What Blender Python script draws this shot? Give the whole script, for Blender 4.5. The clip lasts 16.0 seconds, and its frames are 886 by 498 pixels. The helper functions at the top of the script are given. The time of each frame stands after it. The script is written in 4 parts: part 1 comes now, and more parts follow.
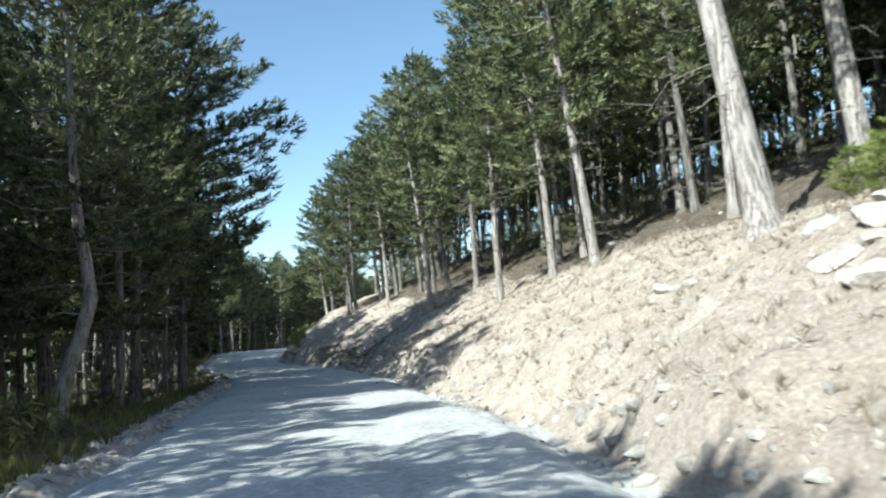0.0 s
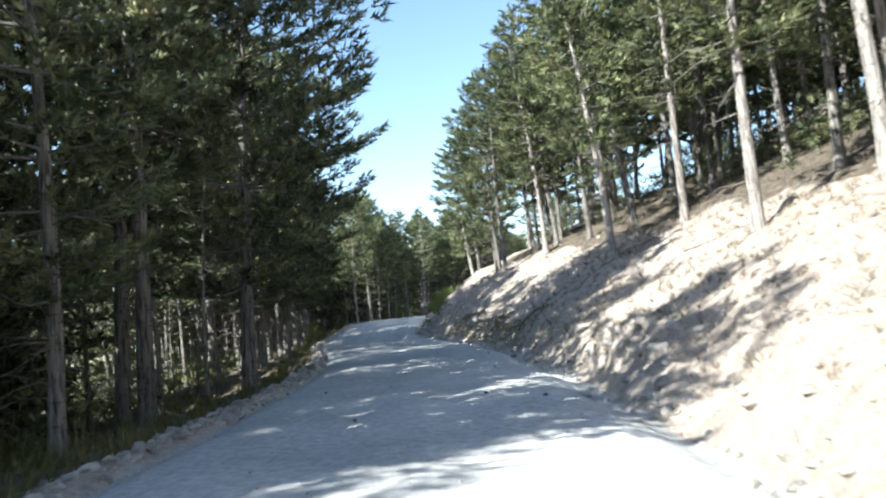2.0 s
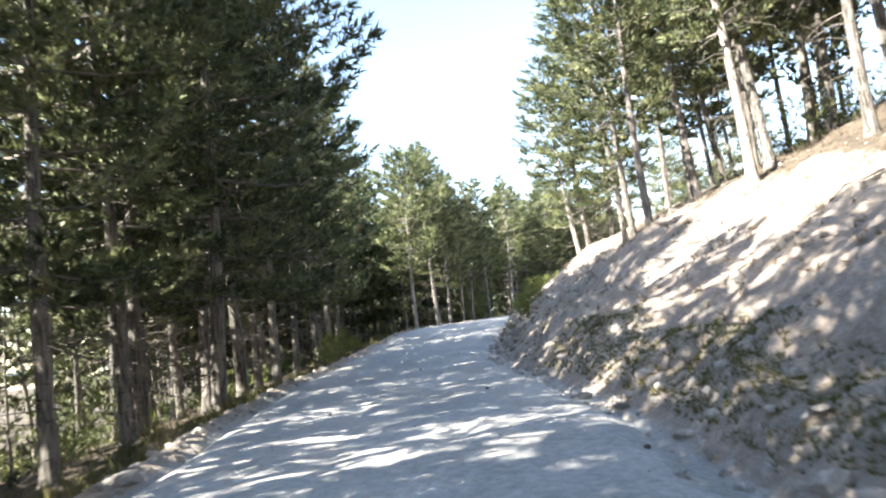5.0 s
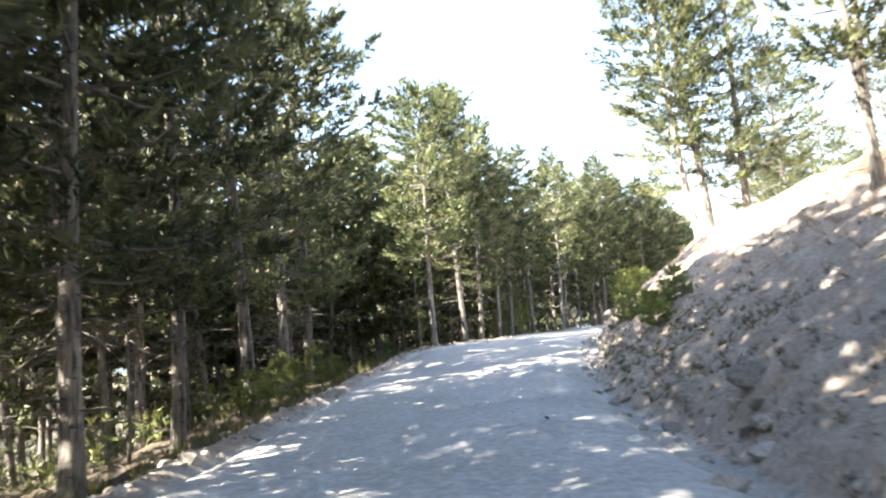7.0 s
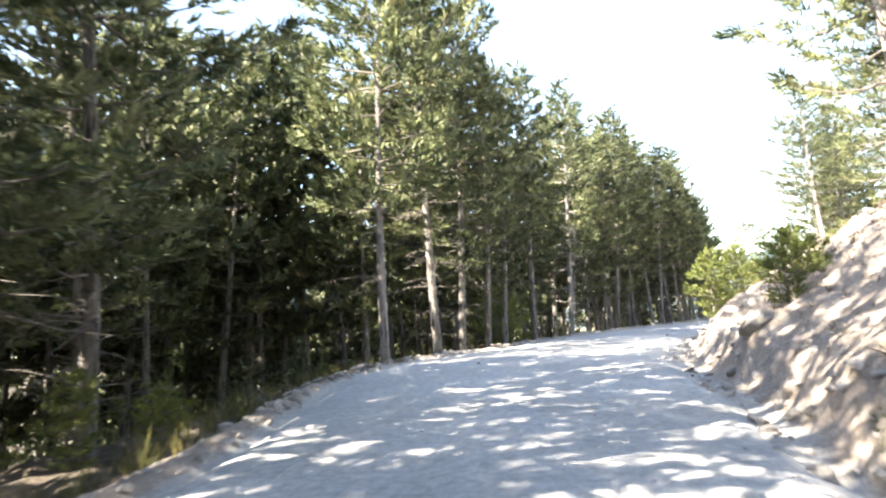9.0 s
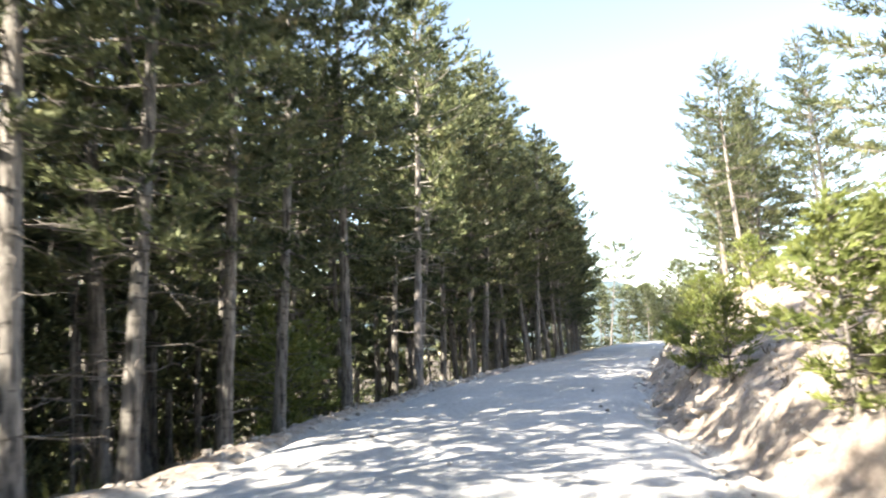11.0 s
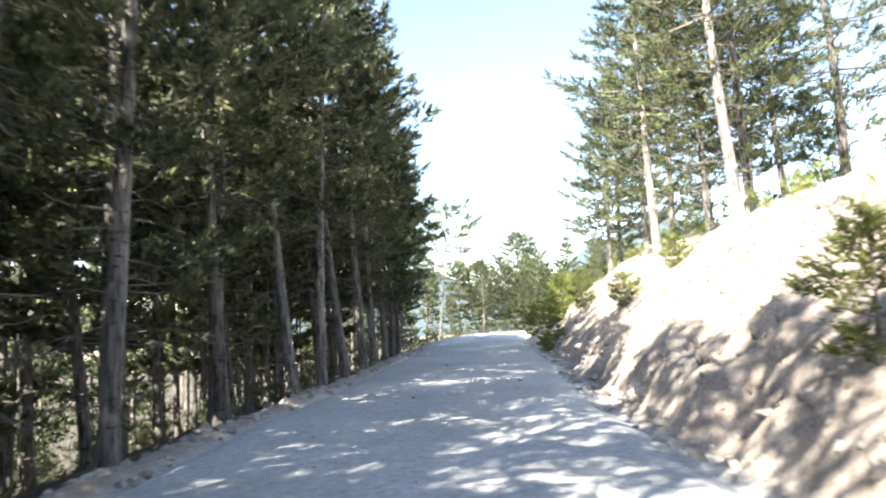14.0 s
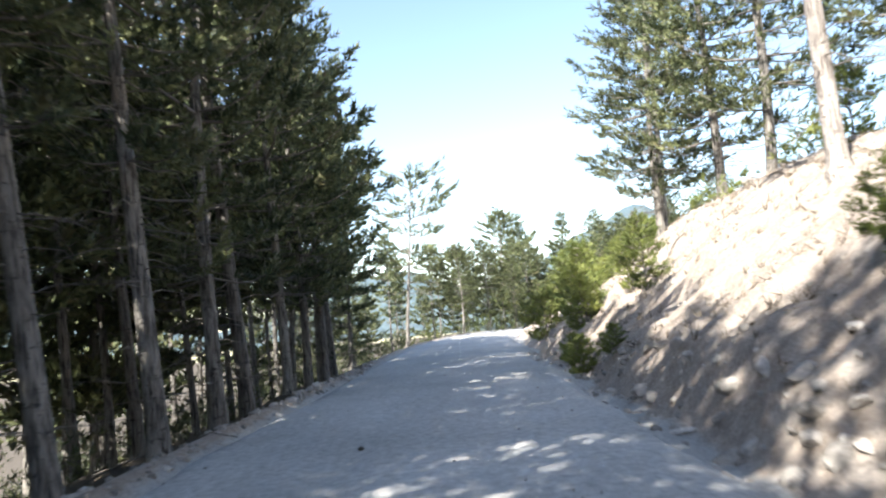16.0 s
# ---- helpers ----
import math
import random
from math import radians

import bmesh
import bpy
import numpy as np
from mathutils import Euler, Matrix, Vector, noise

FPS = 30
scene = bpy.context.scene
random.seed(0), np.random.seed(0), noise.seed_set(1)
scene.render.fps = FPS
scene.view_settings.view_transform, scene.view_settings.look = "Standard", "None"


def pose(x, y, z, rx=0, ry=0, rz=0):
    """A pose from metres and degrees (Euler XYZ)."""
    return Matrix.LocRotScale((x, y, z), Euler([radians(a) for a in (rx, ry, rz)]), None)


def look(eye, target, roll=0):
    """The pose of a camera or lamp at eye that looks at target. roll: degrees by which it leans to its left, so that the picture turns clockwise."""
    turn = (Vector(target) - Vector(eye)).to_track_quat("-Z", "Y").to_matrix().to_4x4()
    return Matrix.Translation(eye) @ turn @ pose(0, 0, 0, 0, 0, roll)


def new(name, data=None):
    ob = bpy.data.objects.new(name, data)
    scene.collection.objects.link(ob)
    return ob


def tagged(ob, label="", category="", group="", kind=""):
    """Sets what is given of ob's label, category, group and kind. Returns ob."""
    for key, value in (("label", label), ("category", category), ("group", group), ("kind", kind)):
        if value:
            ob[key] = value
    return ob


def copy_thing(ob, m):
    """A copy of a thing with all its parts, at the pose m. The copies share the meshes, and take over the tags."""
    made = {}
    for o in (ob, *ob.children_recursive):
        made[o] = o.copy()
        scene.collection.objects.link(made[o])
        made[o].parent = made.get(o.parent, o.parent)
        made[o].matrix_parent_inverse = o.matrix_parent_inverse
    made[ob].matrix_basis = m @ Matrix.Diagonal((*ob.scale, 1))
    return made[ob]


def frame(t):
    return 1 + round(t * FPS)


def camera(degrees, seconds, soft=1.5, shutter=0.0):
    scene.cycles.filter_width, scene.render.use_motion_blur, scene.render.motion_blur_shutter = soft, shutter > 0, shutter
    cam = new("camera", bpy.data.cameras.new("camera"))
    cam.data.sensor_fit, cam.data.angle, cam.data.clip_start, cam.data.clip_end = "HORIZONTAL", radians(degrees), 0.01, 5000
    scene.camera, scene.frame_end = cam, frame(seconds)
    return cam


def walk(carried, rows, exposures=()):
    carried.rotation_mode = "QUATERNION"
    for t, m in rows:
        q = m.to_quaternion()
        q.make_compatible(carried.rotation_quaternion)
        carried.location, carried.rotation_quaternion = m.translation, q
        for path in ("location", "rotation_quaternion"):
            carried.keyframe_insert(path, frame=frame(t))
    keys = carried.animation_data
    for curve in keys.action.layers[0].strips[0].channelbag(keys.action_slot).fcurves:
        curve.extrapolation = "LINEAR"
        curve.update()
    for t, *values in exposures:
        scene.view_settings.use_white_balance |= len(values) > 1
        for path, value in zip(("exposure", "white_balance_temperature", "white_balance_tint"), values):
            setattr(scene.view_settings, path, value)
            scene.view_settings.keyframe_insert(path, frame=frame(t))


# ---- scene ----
cam = camera(60.7, 16.0, soft=2.1, shutter=0.3)
PATH = [
    (0.0, (0.019, -0.174, 1.488), (-0.021, 9.765, 2.592), -3.79),
    (0.5, (-0.128, 2.678, 1.498), (-0.701, 12.610, 2.505), -4.91),
    (1.0, (-0.442, 5.745, 1.510), (-1.708, 15.636, 2.269), -4.33),
    (1.5, (-0.851, 9.003, 1.511), (-2.427, 18.852, 2.227), -4.58),
    (2.0, (-1.383, 12.424, 1.516), (-3.425, 22.182, 2.297), -5.29),
    (2.5, (-2.037, 15.882, 1.489), (-4.367, 25.572, 2.315), -5.27),
    (3.0, (-2.858, 19.531, 1.471), (-5.286, 29.188, 2.393), -5.68),
    (3.5, (-3.583, 23.102, 1.495), (-6.199, 32.733, 2.129), -4.77),
    (4.0, (-4.294, 26.409, 1.507), (-7.102, 35.959, 2.453), -4.32),
    (4.5, (-5.081, 29.877, 1.522), (-8.075, 39.379, 2.385), -5.56),
    (5.0, (-5.889, 33.422, 1.492), (-9.093, 42.854, 2.372), -6.53),
    (7.3, (-13.036, 51.111, 1.452), (-16.492, 60.431, 2.543), -4.60),
    (7.5, (-13.507, 52.361, 1.475), (-17.005, 61.678, 2.453), -4.15),
    (8.0, (-14.774, 55.505, 1.510), (-18.213, 64.862, 2.303), -2.60),
    (8.2, (-15.313, 56.949, 1.524), (-18.744, 66.288, 2.536), -2.62),
    (10.3, (-18.575, 73.309, 2.346), (-20.534, 83.082, 3.145), -1.89),
    (10.5, (-18.771, 74.859, 2.348), (-20.552, 84.661, 3.214), -1.72),
    (11.0, (-19.172, 78.766, 2.353), (-20.372, 88.626, 3.513), -1.97),
    (11.5, (-19.421, 82.789, 2.371), (-19.987, 92.724, 3.354), -2.32),
    (12.0, (-19.446, 86.761, 2.358), (-19.428, 96.739, 3.019), -2.41),
    (12.5, (-19.341, 90.771, 2.301), (-19.012, 100.741, 3.003), -3.89),
    (13.0, (-19.073, 94.656, 2.338), (-18.503, 104.577, 3.458), -4.57),
    (13.5, (-18.716, 98.649, 2.382), (-17.838, 108.569, 3.287), -3.29),
    (14.0, (-18.219, 102.677, 2.352), (-17.042, 112.563, 3.295), -2.70),
    (14.5, (-17.624, 106.657, 2.335), (-16.237, 116.512, 3.313), -3.39),
    (15.0, (-16.906, 110.605, 2.381), (-15.276, 120.426, 3.326), -4.39),
    (15.5, (-16.174, 114.584, 2.351), (-14.624, 124.430, 3.158), -5.22),
    (16.0, (-15.453, 118.473, 2.336), (-13.989, 128.323, 3.250), -4.93),
]
walk(cam, [(t, look(eye, target, roll)) for t, eye, target, roll in PATH], exposures=[(0.0, 0.95, 6000, -3), (1.5, 1.2, 6100, 2), (2.5, 1.95, 6250, 4), (3.5, 2.35, 6500, 7), (5.0, 2.45, 6950, 9), (8.0, 2.85, 7450, 11), (11.0, 2.2, 7400, 10), (13.0, 2.15, 7100, 9), (14.5, 2.0, 6850, 9), (16.0, 1.7, 6700, 9)])

# ---- light ----
SUN_YAW, SUN_UP = 138.0, 36.8          # bearing of the sun, to the left of +y, and its height
sun = new("sun", bpy.data.lights.new("sun", "SUN"))
sun.data.energy, sun.data.angle, sun.data.color = 5.0, radians(0.53), (1.0, 0.97, 0.92)
a, e = radians(SUN_YAW), radians(SUN_UP)
SUN_DIR = Vector((-math.sin(a) * math.cos(e), math.cos(a) * math.cos(e), math.sin(e)))
sun.matrix_world = look((0, 0, 60), Vector((0, 0, 60)) - SUN_DIR)
world = bpy.data.worlds.new("sky")
scene.world = world
world.use_nodes = True
wn = world.node_tree.nodes
sky = wn.new("ShaderNodeTexSky")
sky.sky_type, sky.sun_disc = "NISHITA", False
sky.sun_elevation, sky.sun_rotation = e, radians(360 - SUN_YAW)
sky.altitude, sky.air_density, sky.dust_density, sky.ozone_density = 700, 1.0, 0.7, 0.6
wn["Background"].inputs["Strength"].default_value = 0.118
world.node_tree.links.new(sky.outputs[0], wn["Background"].inputs[0])


# ---- materials ----
def material(name):
    m = bpy.data.materials.new(name)
    m.use_nodes = True
    nt = m.node_tree
    return m, nt, nt.nodes["Principled BSDF"]


def node(nt, kind, **sets):
    n = nt.nodes.new("ShaderNode" + kind)
    for key, value in sets.items():
        n.inputs[key.replace("_", " ")].default_value = value
    return n


def ramp(nt, source, stops):
    r = nt.nodes.new("ShaderNodeValToRGB")
    while len(r.color_ramp.elements) < len(stops):
        r.color_ramp.elements.new(0.5)
    for el, (p, c) in zip(r.color_ramp.elements, stops):
        el.position, el.color = p, (*c, 1)
    nt.links.new(source, r.inputs[0])
    return r


def blend(nt, fac, one, two, mode="MIX"):
    mx = nt.nodes.new("ShaderNodeMix")
    mx.data_type, mx.blend_type = "RGBA", mode
    for sock, v in ((mx.inputs[0], fac), (mx.inputs[6], one), (mx.inputs[7], two)):
        if hasattr(v, "is_output"):
            nt.links.new(v, sock)
        elif isinstance(v, tuple):
            sock.default_value = (*v, 1)
        else:
            sock.default_value = v
    return mx.outputs[2]


def noise_tex(nt, scale, detail=4.0, rough=0.6, stretch=None, space="Object"):
    tc = nt.nodes.new("ShaderNodeTexCoord")
    src = tc.outputs[space]
    if stretch:
        mp = nt.nodes.new("ShaderNodeMapping")
        mp.inputs["Scale"].default_value = stretch
        nt.links.new(src, mp.inputs[0])
        src = mp.outputs[0]
    n = node(nt, "TexNoise", Scale=scale, Detail=detail, Roughness=rough)
    nt.links.new(src, n.inputs["Vector"])
    return n.outputs[0]


def bumped(nt, bsdf, height, strength, distance):
    b = node(nt, "Bump", Strength=strength, Distance=distance)
    nt.links.new(height, b.inputs["Height"])
    nt.links.new(b.outputs[0], bsdf.inputs["Normal"])


def needle_material(name, dark, light, brown):
    """Pine needles: colour varies by clump and by tree, crown shade put into the dark clumps; light shines through a
    little.
    """
    m, nt, p = material(name)
    geo = nt.nodes.new("ShaderNodeNewGeometry")
    info = nt.nodes.new("ShaderNodeObjectInfo")
    fresh = ramp(nt, geo.outputs["Random Per Island"], [(0.0, tuple(0.6 * q for q in light)), (0.7, light), (0.93, tuple(1.25 * q for q in light)), (1.0, brown)]).outputs[0]
    # Near-black clumps: needle variation plus the crown's inner shade put into the colour.
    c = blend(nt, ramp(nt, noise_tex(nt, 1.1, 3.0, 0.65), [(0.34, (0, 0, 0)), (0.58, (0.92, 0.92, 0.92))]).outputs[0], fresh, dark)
    c = blend(nt, ramp(nt, noise_tex(nt, 0.7, 2.0), [(0.6, (0, 0, 0)), (0.74, (0.6, 0.6, 0.6))]).outputs[0], c, brown)
    hsv = node(nt, "HueSaturation")
    mr = node(nt, "MapRange", To_Min=0.75, To_Max=1.3)
    nt.links.new(info.outputs["Random"], mr.inputs[0])
    nt.links.new(mr.outputs[0], hsv.inputs["Value"])
    nt.links.new(c, hsv.inputs["Color"])
    p.inputs["Roughness"].default_value = 0.55
    p.inputs["Specular IOR Level"].default_value = 0.35
    nt.links.new(hsv.outputs[0], p.inputs["Base Color"])
    tr = nt.nodes.new("ShaderNodeBsdfTranslucent")
    nt.links.new(hsv.outputs[0], tr.inputs[0])
    mx = node(nt, "MixShader", Fac=0.2)
    nt.links.new(p.outputs[0], mx.inputs[1])
    nt.links.new(tr.outputs[0], mx.inputs[2])
    nt.links.new(mx.outputs[0], nt.nodes["Material Output"].inputs[0])
    return m


def bark_material(name, pale, deep, moss):
    """Plated pine bark, pale plates parted by dark furrows."""
    m, nt, p = material(name)
    info = nt.nodes.new("ShaderNodeObjectInfo")
    furrow = ramp(nt, noise_tex(nt, 15.0, 4.0, 0.6, (1, 1, 0.14)), [(0.36, (0, 0, 0)), (0.55, (1, 1, 1))]).outputs[0]
    crack = ramp(nt, noise_tex(nt, 9.0, 3.0, 0.6, (0.5, 0.5, 1.3)), [(0.30, (0, 0, 0)), (0.42, (1, 1, 1))]).outputs[0]
    furrow = blend(nt, 1.0, furrow, crack, "MULTIPLY")
    grain = noise_tex(nt, 26.0, 5.0, 0.7, (1, 1, 0.3))
    c = blend(nt, grain, tuple(0.7 * q for q in pale), tuple(1.2 * q for q in pale))
    c = blend(nt, furrow, deep, c)
    c = blend(nt, ramp(nt, noise_tex(nt, 1.3, 4.0), [(0.45, (0, 0, 0)), (0.7, (0.6, 0.6, 0.6))]).outputs[0], c, moss)
    hsv = node(nt, "HueSaturation")
    mr = node(nt, "MapRange", To_Min=0.75, To_Max=1.2)
    nt.links.new(info.outputs["Random"], mr.inputs[0])
    nt.links.new(mr.outputs[0], hsv.inputs["Value"])
    nt.links.new(c, hsv.inputs["Color"])
    nt.links.new(hsv.outputs[0], p.inputs["Base Color"])
    p.inputs["Roughness"].default_value = 0.9
    bumped(nt, p, furrow, 0.8, 0.03)
    return m


def mottled(name, scales, colours, roughness=0.9, bump=(60.0, 0.5, 0.01), island=0.0):
    """Earth, stone or straw: two scales of mottling between given colours."""
    m, nt, p = material(name)
    big, fine = noise_tex(nt, scales[0], 5.0, 0.65), noise_tex(nt, scales[1], 6.0, 0.7)
    c = ramp(nt, big, [(0.32, colours[0]), (0.5, colours[1]), (0.68, colours[2])]).outputs[0]
    c = blend(nt, 1.0, c, ramp(nt, fine, [(0.3, (0.62, 0.62, 0.62)), (0.7, (1.25, 1.25, 1.25))]).outputs[0], "MULTIPLY")
    if island:
        geo = nt.nodes.new("ShaderNodeNewGeometry")
        c = blend(nt, 1.0, c, ramp(nt, geo.outputs["Random Per Island"], [(0, (1 - island,) * 3), (1, (1 + island,) * 3)]).outputs[0], "MULTIPLY")
    nt.links.new(c, p.inputs["Base Color"])
    p.inputs["Roughness"].default_value = roughness
    p.inputs["Specular IOR Level"].default_value = 0.2
    if bump:
        bumped(nt, p, noise_tex(nt, bump[0], 5.0, 0.7), bump[1], bump[2])
    return m


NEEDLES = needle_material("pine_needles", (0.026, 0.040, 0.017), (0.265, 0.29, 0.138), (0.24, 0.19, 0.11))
NEEDLES_YOUNG = needle_material("young_needles", (0.11, 0.145, 0.038), (0.30, 0.33, 0.10), (0.32, 0.28, 0.11))
BARK = bark_material("pine_bark", (0.30, 0.275, 0.245), (0.045, 0.04, 0.035), (0.14, 0.13, 0.115))
# Bark of the sunlit trunks: own paler tone plus sunlight put into the colour.
PALE_SUNLIT_BARK = bark_material("pale_sunlit_bark", (0.45, 0.405, 0.37), (0.15, 0.128, 0.115), (0.32, 0.285, 0.26))
BLEACHED = mottled("bleached_wood", (2.0, 30.0), [(0.34, 0.31, 0.28), (0.46, 0.43, 0.39), (0.55, 0.52, 0.48)], bump=None)
DEADWOOD = mottled("dead_wood", (2.0, 30.0), [(0.13, 0.112, 0.098), (0.20, 0.178, 0.158), (0.29, 0.265, 0.235)], bump=None)
ROAD = mottled("gravel_road", (0.35, 9.0), [(0.46, 0.455, 0.44), (0.54, 0.53, 0.515), (0.61, 0.60, 0.585)], 0.95, (45.0, 0.6, 0.02))
STONE = mottled("limestone", (1.7, 14.0), [(0.36, 0.325, 0.29), (0.46, 0.42, 0.38), (0.56, 0.52, 0.475)], 0.95, (22.0, 0.8, 0.05), 0.35)
STRAW = mottled("dry_straw", (0.6, 9.0), [(0.38, 0.31, 0.25), (0.50, 0.43, 0.355), (0.60, 0.535, 0.46)], 0.8, None, 0.35)
GRASS = mottled("green_grass", (0.8, 9.0), [(0.07, 0.085, 0.025), (0.13, 0.13, 0.045), (0.24, 0.20, 0.085)], 0.8, None, 0.4)
LITTER = mottled("needle_litter", (0.9, 9.0), [(0.13, 0.10, 0.075), (0.20, 0.16, 0.12), (0.28, 0.235, 0.18)], 0.95, None, 0.4)
# Far woods with the blue haze of distance put into the colour.
HAZY_HILL = mottled("hazy_wooded_hill", (0.012, 0.09), [(0.085, 0.12, 0.14), (0.10, 0.138, 0.152), (0.115, 0.15, 0.16)], 1.0, None)


def ground_material():
    """Pale stony soil on the cut bank, needle litter under the trees; the two part by their own patchy border (attribute 'bare')."""
    m, nt, p = material("forest_ground")
    at = nt.nodes.new("ShaderNodeAttribute")
    at.attribute_name = "bare"
    big, mid, fine = noise_tex(nt, 0.5, 5.0), noise_tex(nt, 3.0, 6.0, 0.7), noise_tex(nt, 18.0, 6.0, 0.75)
    soil = ramp(nt, mid, [(0.28, (0.31, 0.25, 0.205)), (0.48, (0.45, 0.385, 0.33)), (0.66, (0.58, 0.52, 0.46))]).outputs[0]
    soil = blend(nt, ramp(nt, big, [(0.35, (0, 0, 0)), (0.7, (0.7, 0.7, 0.7))]).outputs[0], soil, (0.44, 0.355, 0.295))
    duff = ramp(nt, mid, [(0.3, (0.085, 0.07, 0.055)), (0.55, (0.155, 0.128, 0.10)), (0.75, (0.25, 0.215, 0.17))]).outputs[0]
    spill = nt.nodes.new("ShaderNodeAttribute")
    spill.attribute_name = "gravel"
    mass = node(nt, "Math")
    mass.operation = "ADD"
    nt.links.new(at.outputs["Fac"], mass.inputs[0])
    off = node(nt, "MapRange", To_Min=-0.35, To_Max=0.35)
    nt.links.new(mid, off.inputs[0])
    nt.links.new(off.outputs[0], mass.inputs[1])
    c = blend(nt, ramp(nt, mass.outputs[0], [(0.4, (0, 0, 0)), (0.6, (1, 1, 1))]).outputs[0], duff, soil)
    mass2 = node(nt, "Math")
    mass2.operation = "ADD"
    nt.links.new(spill.outputs["Fac"], mass2.inputs[0])
    nt.links.new(off.outputs[0], mass2.inputs[1])
    c = blend(nt, ramp(nt, mass2.outputs[0], [(0.35, (0, 0, 0)), (0.65, (1, 1, 1))]).outputs[0], c, (0.52, 0.51, 0.49))
    c = blend(nt, 1.0, c, ramp(nt, fine, [(0.3, (0.6, 0.6, 0.6)), (0.7, (1.3, 1.3, 1.3))]).outputs[0], "MULTIPLY")
    nt.links.new(c, p.inputs["Base Color"])
    p.inputs["Roughness"].default_value = 0.95
    p.inputs["Specular IOR Level"].default_value = 0.15
    clod = node(nt, "TexVoronoi", Scale=5.5)
    warp = nt.nodes.new("ShaderNodeTexCoord")
    nt.links.new(warp.outputs["Object"], clod.inputs["Vector"])
    relief = blend(nt, 0.45, fine, clod.outputs["Distance"])
    relief = blend(nt, 0.3, relief, mid)
    bumped(nt, p, relief, 0.85, 0.14)
    return m


SOIL = ground_material()


# ---- the lie of the land ----
# The road's middle line: metres in the plan.
ROAD_LINE = [(-0.55, -40.01), (-0.70, -20.01), (-0.83, -0.19), (-1.29, 5.65), (-2.22, 12.28), (-3.69, 19.36), (-5.12, 26.23), (-6.69, 33.15), (-13.62, 51.36), (-15.77, 57.44), (-19.51, 73.92), (-20.02, 78.71), (-20.30, 86.77), (-19.92, 94.72), (-19.06, 102.79), (-17.74, 110.75), (-16.29, 118.63), (-13.44, 134.15), (-10.54, 150.16), (-7.72, 164.21), (-3.28, 178.34), (4.33, 191.52), (15.40, 202.60)]


def spline(points, step):
    """A natural cubic through the points, sampled at even steps of length."""
    p = np.array(points, float)
    u = np.concatenate([[0], np.cumsum(np.linalg.norm(np.diff(p, axis=0), axis=1))])
    n, h = len(p), np.diff(u)
    A, b = np.eye(n), np.zeros((n, 2))
    for i in range(1, n - 1):
        A[i, i - 1 : i + 2] = h[i - 1], 2 * (h[i - 1] + h[i]), h[i]
        b[i] = 6 * ((p[i + 1] - p[i]) / h[i] - (p[i] - p[i - 1]) / h[i - 1])
    m = np.linalg.solve(A, b)
    t = np.arange(0, u[-1], step)
    i = np.clip(np.searchsorted(u, t, side="right") - 1, 0, n - 2)
    d, w = (t - u[i])[:, None], h[i][:, None]
    return p[i] + d * ((p[i + 1] - p[i]) / w - w * (2 * m[i] + m[i + 1]) / 6) + d**2 * m[i] / 2 + d**3 * (m[i + 1] - m[i]) / (6 * w)


LINE = spline(ROAD_LINE, 0.25)
S0 = -float(np.argmin(np.abs(LINE[:, 1]))) * 0.25      # length 0 where the film begins
S1 = S0 + 0.25 * (len(LINE) - 1)
TAN = np.gradient(LINE, axis=0)
TAN /= np.linalg.norm(TAN, axis=1)[:, None]
MEAN_N = np.array([1.0, 0.10])


def plan(s, d):
    """The place x, y at s metres along the road and d metres to its right."""
    s, d = np.broadcast_arrays(np.asarray(s, float), np.asarray(d, float))
    i = np.clip((s - S0) / 0.25, 0, len(LINE) - 1)
    k = np.minimum(i.astype(int), len(LINE) - 2)
    f = (i - k)[..., None]
    c, t = LINE[k] * (1 - f) + LINE[k + 1] * f, TAN[k] * (1 - f) + TAN[k + 1] * f
    c = c + t * (np.minimum(s - S0, 0) + np.maximum(s - S1, 0))[..., None]
    n = np.stack([t[..., 1], -t[..., 0]], -1)
    near = np.clip(d, -40, 40)
    return c + n * near[..., None] + MEAN_N * (d - near)[..., None]


def lattice(ix, iy, seed):
    v = np.sin(ix * 127.1 + iy * 311.7 + seed * 74.7) * 43758.5453
    return v - np.floor(v)


def value_noise(x, y, seed=0):
    x, y = np.asarray(x, float), np.asarray(y, float)
    ix, iy = np.floor(x), np.floor(y)
    fx, fy = x - ix, y - iy
    fx, fy = fx * fx * (3 - 2 * fx), fy * fy * (3 - 2 * fy)
    a, b = lattice(ix, iy, seed), lattice(ix + 1, iy, seed)
    c, d = lattice(ix, iy + 1, seed), lattice(ix + 1, iy + 1, seed)
    return (a * (1 - fx) + b * fx) * (1 - fy) + (c * (1 - fx) + d * fx) * fy - 0.5


def fbm(x, y, seed=0, octaves=4):
    return sum(value_noise(x * 2**k, y * 2**k, seed + k) * 0.5**k for k in range(octaves))


def smooth(a, b, x):
    t = np.clip((np.asarray(x, float) - a) / (b - a), 0, 1)
    return t * t * (3 - 2 * t)


def grade(s):
    """Height of the road: level, with a short climb through the bend."""
    return 0.85 * smooth(59, 85, s)


def left_edge(s):
    """Distance from the middle line to the road's left edge; wider outside the bend."""
    s = np.asarray(s, float)
    return 3.1 + 1.1 * np.exp(-(((s - 82) / 6) ** 2)) + 0.15 * value_noise(s / 3, 0 * s, 2)


